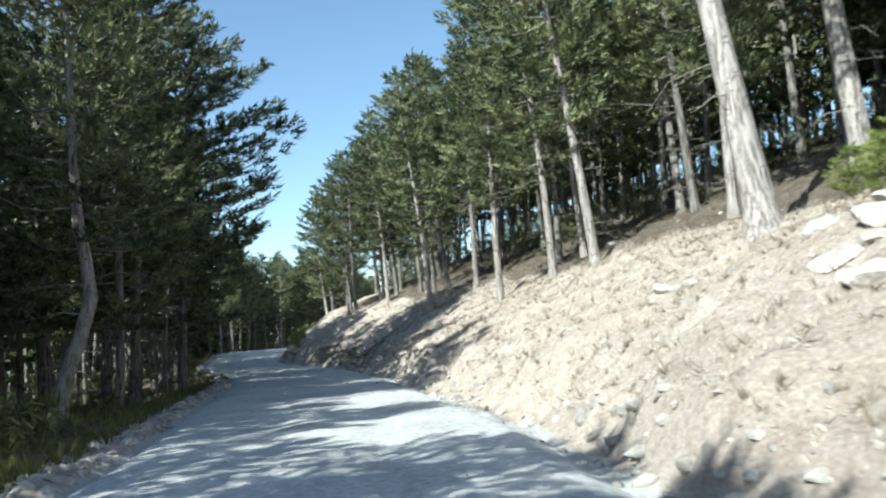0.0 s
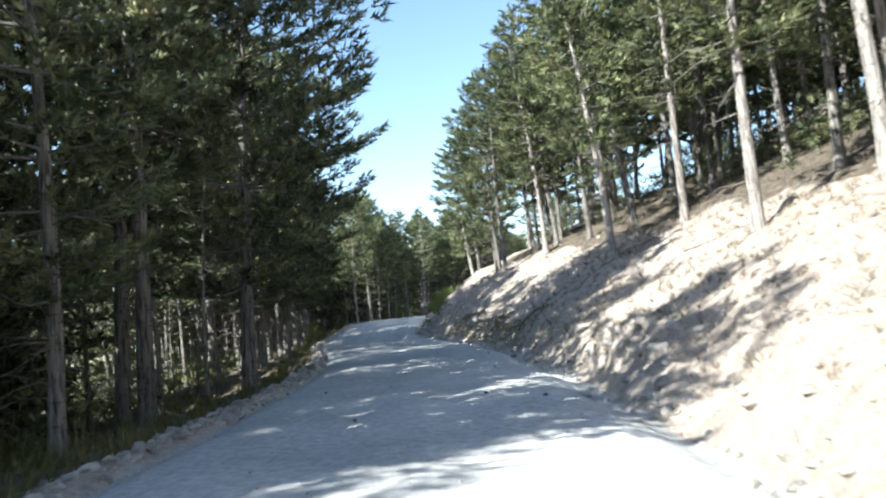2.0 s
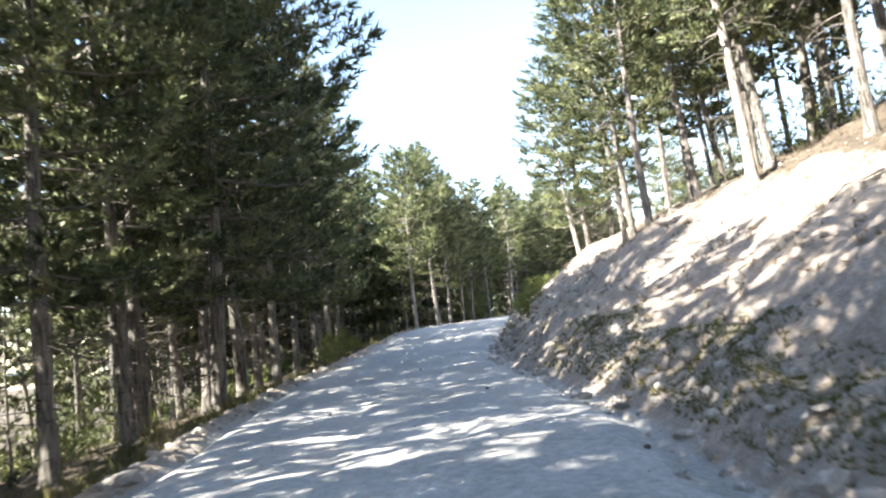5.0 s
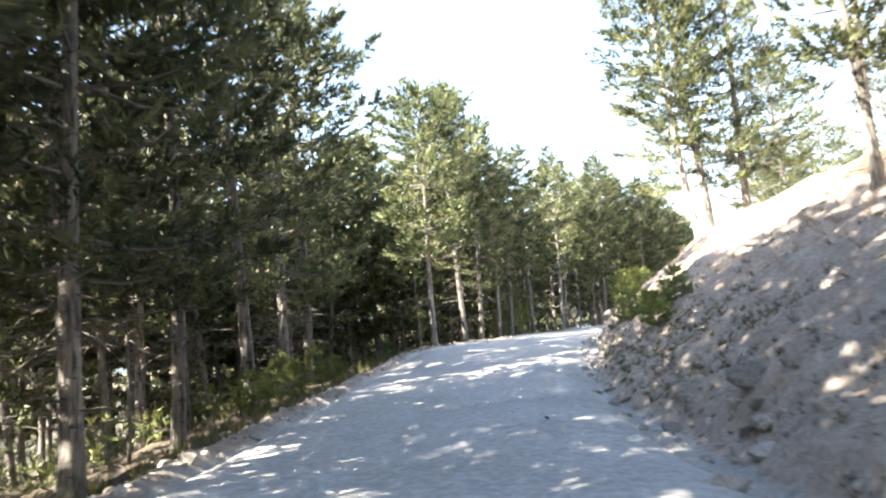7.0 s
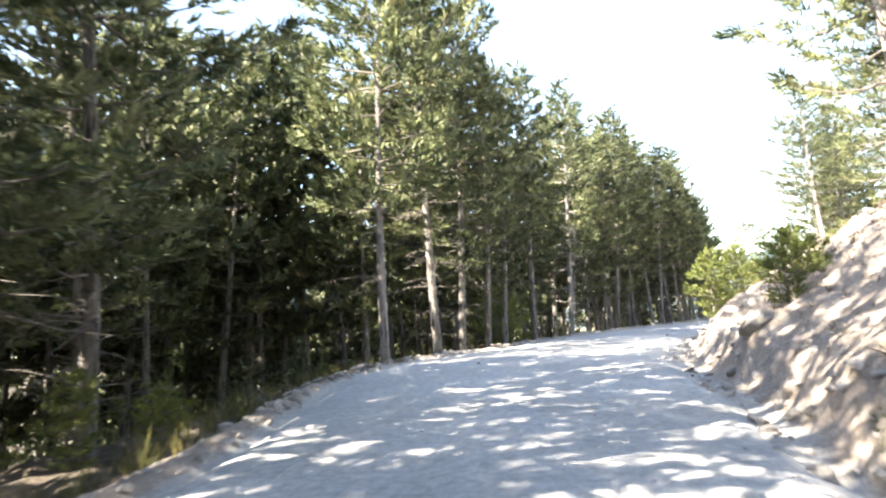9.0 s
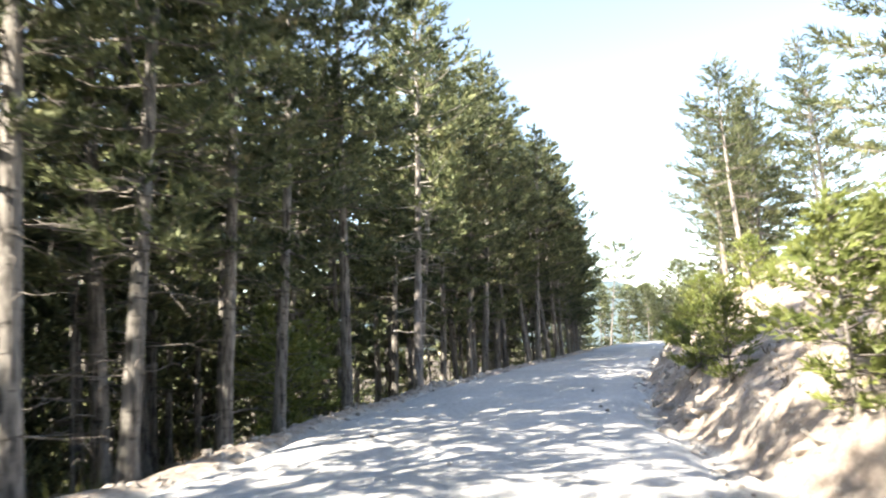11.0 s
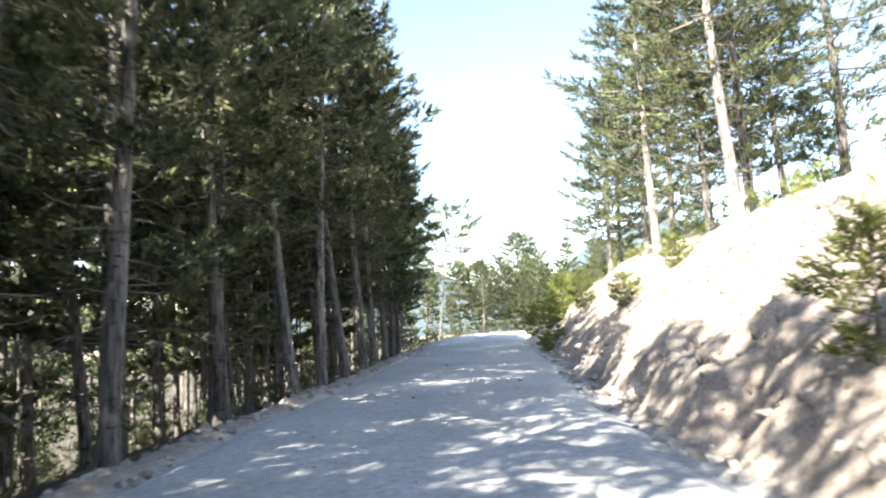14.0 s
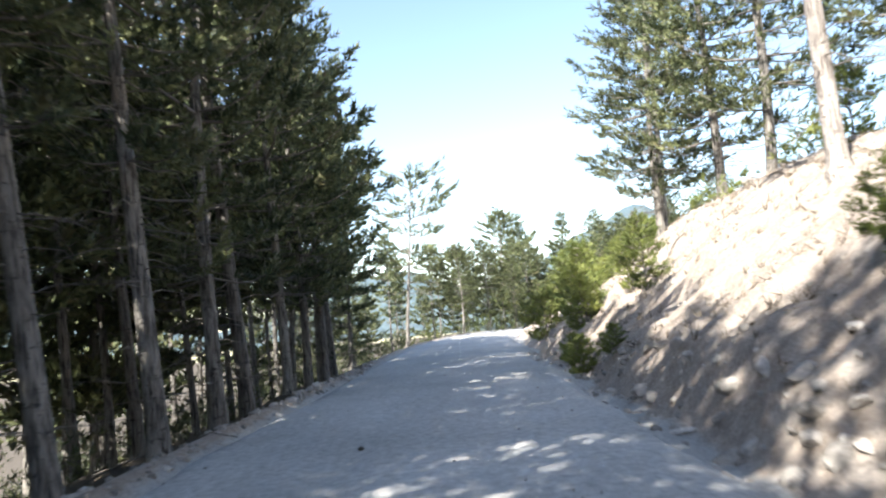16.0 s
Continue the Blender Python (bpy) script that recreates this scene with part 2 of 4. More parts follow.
def crest(s):
    """Where the steep cut bank eases off: its distance from the middle line, and its height over the road."""
    s = np.asarray(s, float)
    w = 8.4 + 1.0 * value_noise(s / 7, 0 * s, 3) - 0.8 * smooth(64, 70, s) * (1 - smooth(78, 86, s))
    h = 3.25 + 0.7 * value_noise(s / 9, 0 * s, 5) - 0.25 * smooth(60, 66, s) + 0.5 * smooth(74, 82, s)
    return w, (h + 0.7 * smooth(118, 132, s)) * (1 - 0.6 * smooth(150, 168, s))


def foot(s):
    s = np.asarray(s, float)
    return 3.3 + 0.5 * value_noise(s / 4, 0 * s, 9)


def height(s, d):
    """Height of the ground."""
    s, d = np.broadcast_arrays(np.asarray(s, float), np.asarray(d, float))
    f, (w, h) = foot(s), crest(s)
    rough = 0.34 * fbm(s / 2.0, d / 2.0, 11) + 0.24 * fbm(s / 0.7, d / 0.7, 17, 3)
    # right: ledge of broken rock, cut bank, then the rise behind it
    u = np.clip((d - f) / (w - f), 0, 1)
    bank = h * (0.8 * u + 0.2 * np.sin(u * math.pi / 2)) + (0.3 + 0.6 * value_noise(s / 2.3, 0 * s, 41)) * smooth(0.0, 0.12, u) * (1 - u) ** 2
    past = np.clip(d - w, 0, 70)
    open_ = smooth(70, 90, s)
    rise = past * (0.42 - 0.10 * open_) - past**2 * (0.0025 + 0.013 * open_ * smooth(3, 9, past)) 
    rise = np.maximum(rise, -6)
    right = bank + rise + rough * smooth(f + 0.1, f + 1.0, d) - (0.12 + 0.3 * np.clip(value_noise(s / 1.3, 0 * s, 61), 0, 1)) * np.exp(-(((d - f + 0.3) / 0.3) ** 2)) + 0.32 * fbm(s / 0.9, d / 0.7, 63, 3) * np.exp(-(((d - f - 0.8) / 0.7) ** 2))
    # hollows at the bank foot; at 13.0 a tree's shadow put into the shape
    for at, deep, wide in ((9.4, 0.35, 0.5), (13.0, 0.75, 0.9), (15.2, 0.4, 0.5), (21.5, 0.45, 0.7), (33.0, 0.4, 0.6), (96.8, 0.5, 0.9), (109.5, 0.45, 0.8), (114.5, 0.5, 0.7), (127.0, 0.5, 0.8)):
        right = right - deep * np.exp(-(((s - at) / wide) ** 2) - ((d - f - 0.45) / 0.45) ** 2)
    # left: low berm of graded stones, then the wooded fall
    le = left_edge(s) + 0.15
    out = np.clip(-d - le, 0, 70)
    fall = 0.05 + 0.20 * smooth(16, 34, s) + 0.08 * smooth(84, 100, s)
    left = 0.07 * np.exp(-(((d + le) / 0.3) ** 2)) - fall * out + 0.001 * out**2 + rough * smooth(0.2, 1.4, out)
    z = np.where(d > 0, right, left)
    under = np.where(d > 0, smooth(-0.9, -0.3, d - foot(s)), smooth(-0.5, 0.0, -d - left_edge(s)))
    verge = np.exp(-(((d - foot(s) + 0.55) / 0.3) ** 2)) * (0.04 + 0.20 * fbm(s / 1.5, d / 0.8, 51, 2)) + 0.10 * fbm(s / 1.6, d / 0.9, 53, 2) * np.exp(-(((d + left_edge(s)) / 0.5) ** 2))
    return z + verge + grade(s) - 0.16 * (1 - under)


def road_height(s, d):
    s, d = np.asarray(s, float), np.asarray(d, float)
    ruts = np.exp(-(((np.abs(d - 0.1) - 0.8) / 0.28) ** 2))
    edge = smooth(-0.55, 0.1, np.maximum(d - foot(s) + 0.25, -d - left_edge(s)))
    return grade(s) - 0.2 * edge + 0.05 * (1 - (d / 3.2) ** 2) + 0.035 * fbm(s / 1.6, d / 1.1, 31, 3) - 0.025 * ruts


def place(s, d):
    x, y = plan(s, d)
    return Vector((float(x), float(y), float(height(s, d))))


# ---- mesh helpers ----
def mesh_from(name, co, faces, mats, smooth_faces=False):
    """A mesh from an array of places and an array of triangles or quads."""
    me = bpy.data.meshes.new(name)
    co, faces = np.asarray(co, np.float32), np.asarray(faces, np.int32)
    n, k = faces.shape
    me.vertices.add(len(co))
    me.vertices.foreach_set("co", co.ravel())
    me.loops.add(n * k)
    me.loops.foreach_set("vertex_index", faces.ravel())
    me.polygons.add(n)
    me.polygons.foreach_set("loop_start", np.arange(0, n * k, k, dtype=np.int32))
    me.polygons.foreach_set("use_smooth", np.full(n, smooth_faces))
    me.update(calc_edges=True)
    for m in mats:
        me.materials.append(m)
    return me


def grid_faces(rows, cols):
    i = (np.arange(rows - 1)[:, None] * cols + np.arange(cols - 1)[None]).ravel()
    return np.stack([i, i + 1, i + cols + 1, i + cols], 1)


def part(name, me, parent, label=""):
    ob = new(name, me)
    ob.parent = parent
    return tagged(ob, label) if label else ob


def tube(path, radii, sides, rng=None, wobble=0.0):
    """Rings along a path: places and quads."""
    path, radii = np.asarray(path, float), np.asarray(radii, float)
    t = np.gradient(path, axis=0)
    t /= np.linalg.norm(t, axis=1)[:, None] + 1e-9
    ref = np.array([0.0, 0.0, 1.0]) if abs(t[0, 2]) < 0.8 else np.array([1.0, 0.0, 0.0])
    u = np.cross(t, ref)
    u /= np.linalg.norm(u, axis=1)[:, None] + 1e-9
    v = np.cross(t, u)
    a = np.arange(sides) * 2 * math.pi / sides
    r = radii[:, None] * (1 + (rng.uniform(-wobble, wobble, (len(path), sides)) if wobble else 0))
    co = path[:, None] + (u[:, None] * np.cos(a)[None, :, None] + v[:, None] * np.sin(a)[None, :, None]) * r[..., None]
    i = np.arange(len(path) - 1)[:, None] * sides + np.arange(sides)[None]
    j = np.arange(len(path) - 1)[:, None] * sides + (np.arange(sides)[None] + 1) % sides
    return co.reshape(-1, 3), np.stack([i, j, j + sides, i + sides], -1).reshape(-1, 4)


def joined(pieces):
    co, fa, n = [], [], 0
    for c, f in pieces:
        co.append(c)
        fa.append(f + n)
        n += len(c)
    return np.concatenate(co), np.concatenate(fa)


def blades(centres, axes, length, width, count, spread, rng):
    """Tufts: from each centre, thin triangles fanned round its axis."""
    n = len(centres)
    c = np.repeat(centres, count, 0)
    ax = np.repeat(axes, count, 0)
    ln = np.repeat(np.broadcast_to(length, n), count) * rng.uniform(0.6, 1.25, n * count)
    r = rng.normal(size=(n * count, 3))
    r /= np.linalg.norm(r, axis=1)[:, None]
    way = ax + spread * r
    way /= np.linalg.norm(way, axis=1)[:, None]
    side = np.cross(way, rng.normal(size=(n * count, 3)))
    side /= np.linalg.norm(side, axis=1)[:, None] + 1e-9
    half = side * (width * rng.uniform(0.6, 1.3, n * count))[:, None] * 0.5
    root = c + r * (0.15 * ln)[:, None]
    co = np.stack([root - half, root + half, root + way * ln[:, None]], 1).reshape(-1, 3)
    return co, np.arange(n * count * 3).reshape(-1, 3)


def brushes(centres, axes, long, needle, width, count, rng):
    """Shoots like bottle brushes: thin triangles standing out all round a short axis and leaning towards its tip."""
    n = len(centres)
    c, ax = np.repeat(centres, count, 0), np.repeat(axes, count, 0)
    u = np.tile((np.arange(count) + 0.5) / count, n) + rng.uniform(-0.08, 0.08, n * count)
    r = rng.normal(size=(n * count, 3))
    r -= ax * (r * ax).sum(1)[:, None]
    r /= np.linalg.norm(r, axis=1)[:, None] + 1e-9
    way = ax * (0.35 + 0.8 * u)[:, None] + r * (1.0 - 0.55 * u)[:, None] + np.array([0, 0, 0.18])
    way /= np.linalg.norm(way, axis=1)[:, None]
    side = np.cross(way, rng.normal(size=(n * count, 3)))
    side /= np.linalg.norm(side, axis=1)[:, None] + 1e-9
    half = side * (width * rng.uniform(0.7, 1.3, n * count))[:, None] * 0.5
    root = c + ax * (np.repeat(np.broadcast_to(long, n), count) * u)[:, None]
    tip = root + way * (needle * rng.uniform(0.7, 1.25, n * count))[:, None]
    co = np.stack([root - half, root + half, tip], 1).reshape(-1, 3)
    return co, np.arange(n * count * 3).reshape(-1, 3)


def rock_shape(seed, sub, flat=0.7):
    """A broken stone: a faceted lump about 1 across."""
    bm = bmesh.new()
    bmesh.ops.create_icosphere(bm, subdivisions=sub, radius=0.5)
    r = np.random.default_rng(seed)
    cuts = r.normal(size=(7, 3))
    cuts /= np.linalg.norm(cuts, axis=1)[:, None]
    lim = r.uniform(0.26, 0.42, 7)
    for v in bm.verts:
        p = np.array(v.co)
        for n, l in zip(cuts, lim):
            h = p @ n
            if h > l:
                p = p - n * (h - l)
        p += r.normal(0, 0.018, 3)
        v.co = p * (1, r.uniform(0.98, 1.02), flat)
    co = np.array([v.co for v in bm.verts])
    fa = np.array([[v.index for v in f.verts] for f in bm.faces])
    bm.free()
    return co, fa


def strewn(shapes, places, sizes, rng, tilt=0.4):
    """Many copies of small shapes in one array, each turned its own way."""
    out = []
    for p, k in zip(places, sizes):
        co, fa = shapes[rng.integers(len(shapes))]
        t, u, v = rng.uniform(0, 6.28), rng.normal(0, tilt), rng.normal(0, tilt)
        R = np.array(Euler((u, v, t)).to_matrix())
        out.append(((co * k * rng.uniform(0.7, 1.3, 3)) @ R.T + p, fa))
    return joined(out)


# ---- trees ----
def pine_shape(seed, H, base, reach, whorls, twigs, count, length, width, dead, lean=(0.0, 0.0), sides=9, girth=None, peak=0.35, bend=0.25, kink=0.0, stub=0.02):
    """A pine in three pieces: trunk, limbs (living and dead) and needles. base: height of the lowest living limb; reach: the crown's greatest half width."""
    rng = np.random.default_rng(seed)
    girth = girth or 0.0100 * H + 0.01
    n = 18 if kink else 14
    z = np.concatenate([[-0.35, 0.0, 0.25, 0.7], np.linspace(1.4, H, n - 4)])
    ph = rng.uniform(0, 6.28, 2)
    px = lean[0] * z + bend * np.sin(z / H * 3.0 + ph[0]) - bend * math.sin(ph[0])
    py = lean[1] * z + bend * np.sin(z / H * 2.6 + ph[1]) - bend * math.sin(ph[1])
    px = px + kink * (np.exp(-(((z - 3.3) / 1.5) ** 2)) + 0.5 * smooth(3, 6, z))
    stem = np.stack([px, py, z], 1)
    rad = girth * (1 - 0.93 * np.clip(z / H, 0, 1) ** 1.15)
    rad[:3] *= (1.7, 1.45, 1.15)
    trunk = tube(stem, rad, sides, rng, 0.06)

    def on_stem(h):
        return np.array([np.interp(h, z, px), np.interp(h, z, py), h])

    limbs, cen, axs = [], [], []
    cut = [0, 2, 3, 5] if sides > 6 else [0, 3, 5]
    UP = np.array([0, 0, 1.0])
    for w in range(whorls):
        f = 1 - (1 - (w + rng.uniform(0, 0.5)) / whorls) ** 1.25
        h0 = base + (H - base) * f * 0.985
        profile = min(1.0, (f + 0.3) / (peak + 0.3)) * (1 - max(0.0, (f - peak) / (1 - peak)) ** 1.7)
        turn = rng.uniform(0, 6.28)
        arms = int(rng.integers(4, 7)) if f < 0.9 else 4
        for k in range(arms):
            L = reach * max(0.13, profile) * rng.uniform(0.55, 1.18)
            az = turn + 2 * math.pi * (k + rng.uniform(-0.3, 0.3)) / arms
            up0 = -0.28 + 0.80 * f**1.3 + rng.uniform(-0.13, 0.13)
            q = np.linspace(0, 1, 6)
            out = np.array([math.cos(az), math.sin(az), 0.0])
            across = np.array([out[1], -out[0], 0.0])
            rise = up0 * q + (0.40 - 0.15 * f) * q**2.4
            b = on_stem(h0 + rng.uniform(-0.12, 0.12)) + L * (out * q[:, None] + across * (rng.uniform(-0.2, 0.2) * q**2)[:, None] + UP * rise[:, None])
            limbs.append(tube(b[cut], np.linspace(0.016 + 0.010 * L, 0.006, 6)[cut], 3))
            m = max(4, int(round(twigs * (L / reach) * rng.uniform(0.85, 1.15))))
            g = 1.0 - 0.72 * rng.uniform(0, 1, m) ** 1.25
            c = np.stack([np.interp(g, q, b[:, j]) for j in range(3)], 1)
            fan = (0.08 + 0.62 * np.sqrt(np.clip(1.02 - g, 0, 1))) * 0.62 * L
            off = rng.uniform(-1, 1, m)
            c += across * (off * fan)[:, None] + UP * (rng.normal(0, 0.05, m) + 0.10 * np.abs(off) * fan)[:, None]
            ax = out * rng.uniform(0.45, 1.0, m)[:, None] + across * (0.9 * off + rng.normal(0, 0.25, m))[:, None] + UP * rng.uniform(0.1, 0.75, m)[:, None]
            cen.append(c)
            axs.append(ax / np.linalg.norm(ax, axis=1)[:, None])
    lead = np.linspace(base + 0.55 * (H - base), H, 18)
    cen.append(np.stack([on_stem(h) for h in lead]))
    ax = rng.normal(0, 0.8, (18, 3)) * (1 - np.linspace(0.2, 0.9, 18))[:, None] + [0, 0, 0.8]
    axs.append(ax / np.linalg.norm(ax, axis=1)[:, None])
    for k in range(dead):
        h = rng.uniform(min(0.9, 0.1 * H), base + 0.2 * (H - base))
        az, L = rng.uniform(0, 6.28), rng.uniform(0.35, 1.0) * (0.4 + 0.5 * reach)
        out = np.array([math.cos(az), math.sin(az), 0])
        q = np.linspace(0, 1, 4)
        b = on_stem(h) + L * (out * q[:, None] + np.array([0, 0, 1.0]) * (rng.uniform(-0.15, 0.25) * q - rng.uniform(0, 0.45) * q**2)[:, None])
        b[1:] += rng.normal(0, 0.04, (3, 3))
        limbs.append(tube(b, np.linspace(stub, 0.2 * stub, 4), 3))
        for j in range(2):
            g = rng.uniform(0.35, 0.95)
            c = np.array([np.interp(g, q, b[:, i]) for i in range(3)])
            e2 = c + rng.normal(0, 1, 3) * 0.2 * L + out * 0.15 * L
            limbs.append(tube(np.stack([c, (c + e2) / 2 + rng.normal(0, 0.015, 3), e2]), (0.45 * stub, 0.3 * stub, 0.15 * stub), 3))
    cen, axs = np.concatenate(cen), np.concatenate(axs)
    needles = brushes(cen, axs, rng.uniform(0.7, 1.3, len(cen)) * length, 0.62 * length, width, count, rng)
    return trunk, joined(limbs), needles


def pine(seed, label, needle=None, wood=None, bark=None, **shape):
    """A pine as a thing at the origin: trunk, limbs, crown."""
    tr, li, ne = pine_shape(seed, **shape)
    ob = tagged(new("pine_tree"), label, "tree", kind="thing")
    part("trunk", mesh_from("trunk", *tr, [bark or BARK], True), ob)
    tagged(part("branching", mesh_from("branching", *li, [wood or DEADWOOD], True), ob), kind="stuff")
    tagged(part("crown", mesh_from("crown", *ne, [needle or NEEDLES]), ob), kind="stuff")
    return ob


TALL = "tall pine with dark green crown and bare lower trunk"
EDGE = "pine with grey plated bark at the edge of the road"
CREST = "sunlit pine with pale trunk above the earth bank"
near_kinds = [
    dict(H=15.0, base=3.8, reach=2.7, whorls=16, twigs=30, count=11, length=0.34, width=0.070, dead=42, stub=0.016),
    dict(H=16.5, base=5.0, reach=2.6, whorls=16, twigs=30, count=11, length=0.34, width=0.070, dead=54, stub=0.016),
    dict(H=14.0, base=2.6, reach=3.0, whorls=17, twigs=31, count=11, length=0.34, width=0.070, dead=36, stub=0.016),
    dict(H=14.5, base=4.6, reach=2.4, whorls=15, twigs=30, count=11, length=0.34, width=0.070, dead=52, stub=0.016),
]
mid_kinds = [
    dict(H=14.5, base=4.0, reach=2.8, whorls=13, twigs=15, count=9, length=0.48, width=0.155, dead=10, sides=6),
    dict(H=16.0, base=5.2, reach=2.7, whorls=13, twigs=15, count=9, length=0.48, width=0.155, dead=12, sides=6),
    dict(H=13.0, base=2.6, reach=2.7, whorls=13, twigs=15, count=9, length=0.48, width=0.155, dead=8, sides=6),
    dict(H=15.0, base=5.6, reach=2.6, whorls=12, twigs=15, count=9, length=0.48, width=0.155, dead=14, sides=6),
]
NEAR = [pine(100 + i, EDGE, **k) for i, k in enumerate(near_kinds)]
MID = [pine(200 + i, TALL, **k) for i, k in enumerate(mid_kinds)]
BROAD = pine(120, "broad old pine with long limbs reaching over the road", H=17.5, base=3.2, reach=5.2, whorls=17, twigs=72, count=11, length=0.42, width=0.07, dead=26, peak=0.36, girth=0.22)
CROOK = pine(127, "pine with a crooked, sun-flecked grey trunk", bark=PALE_SUNLIT_BARK, H=13.5, base=4.4, reach=3.4, whorls=15, twigs=40, count=11, length=0.40, width=0.07, dead=24, peak=0.3, girth=0.2, bend=0.15, kink=0.75)
STOUT = pine(126, "stout leaning pine with cracked pale bark", bark=PALE_SUNLIT_BARK, H=16.5, base=9.0, reach=2.6, whorls=10, twigs=30, count=10, length=0.40, width=0.07, dead=8, girth=0.29)
SLIM = pine(121, CREST, bark=PALE_SUNLIT_BARK, H=14.0, base=4.4, reach=2.6, whorls=15, twigs=30, count=10, length=0.40, width=0.068, dead=16, girth=0.155)
SNAG = pine(122, "pine with long bleached dead branches low on its trunk", wood=BLEACHED, H=14.0, base=4.3, reach=2.2, whorls=15, twigs=25, count=11, length=0.36, width=0.068, dead=38, stub=0.020, bark=PALE_SUNLIT_BARK)
OPEN = pine(123, "tall open-crowned pine with tiered limbs and sky between", H=13.0, base=1.9, reach=3.2, whorls=16, twigs=36, count=11, length=0.36, width=0.05, dead=14, peak=0.12, girth=0.17)
PALE = pine(129, "leaning pine with a pale, thick, sunlit trunk", bark=PALE_SUNLIT_BARK, H=13.5, base=4.2, reach=3.1, whorls=14, twigs=34, count=11, length=0.36, width=0.05, dead=18, peak=0.2, girth=0.185)
ROUND = pine(128, "broad round-topped pine with a pale straight trunk", bark=PALE_SUNLIT_BARK, H=13.2, base=4.4, reach=3.7, whorls=15, twigs=46, count=11, length=0.40, width=0.07, dead=16, peak=0.45)
FLAT = pine(124, "thin pine with a ragged, see-through crown", H=11.5, base=4.0, reach=3.4, whorls=8, twigs=30, count=9, length=0.45, width=0.08, dead=12, peak=0.7)
SPIRE = pine(125, "narrow pointed conifer standing apart", H=8.5, base=0.8, reach=1.9, whorls=14, twigs=18, count=9, length=0.4, width=0.08, dead=2, peak=0.05)
YOUNG = [
    pine(130 + i, "bushy bright-green young pine growing on the bank", NEEDLES_YOUNG, H=h, base=0.12, reach=r, whorls=9, twigs=18, count=8, length=0.22, width=0.042, dead=3, girth=0.035, peak=0.3, sides=5, bend=0.06)
    for i, (h, r) in enumerate(((2.2, 0.95), (1.7, 0.85), (2.8, 1.0)))
]
for ob in YOUNG:
    ob.name = "young_pine"
    tagged(ob, category="bush")
SAPLING = [pine(140 + i, "thin bare sapling trunk with dead twigs", H=h, base=h - 1.5, reach=0.7, whorls=4, twigs=9, count=8, length=0.35, width=0.06, dead=30, girth=0.05, sides=5, bend=0.15) for i, h in enumerate((7.0, 5.5))]
USED = set()
trees_at = []


def along(x, y):
    """The s, d of a place in the plan."""
    i = int(np.argmin((LINE[:, 0] - x) ** 2 + (LINE[:, 1] - y) ** 2))
    v = np.array([x, y]) - LINE[i]
    return S0 + 0.25 * i + float(v @ TAN[i]), float(v[0] * TAN[i][1] - v[1] * TAN[i][0])


def put_tree(src, s, d, turn, size, lean=(0, 0), label="", sink=0.05):
    """Stand a copy of a tree on the ground at s, d. lean: degrees towards +y and towards +x."""
    p = place(s, d)
    p.z -= sink
    m = Matrix.Translation(p) @ Euler((radians(-lean[0]), radians(lean[1]), 0)).to_matrix().to_4x4() @ pose(0, 0, 0, 0, 0, turn) @ Matrix.Scale(size, 4)
    ob = src
    if src in USED:
        ob = copy_thing(src, m)
    USED.add(src)
    ob.matrix_basis = m
    if label:
        tagged(ob, label)
    trees_at.append((s, d))
    return ob


def free(s, d, gap):
    return all((s - a) ** 2 + (d - b) ** 2 > gap * gap for a, b in trees_at)


rng = random.Random(5)

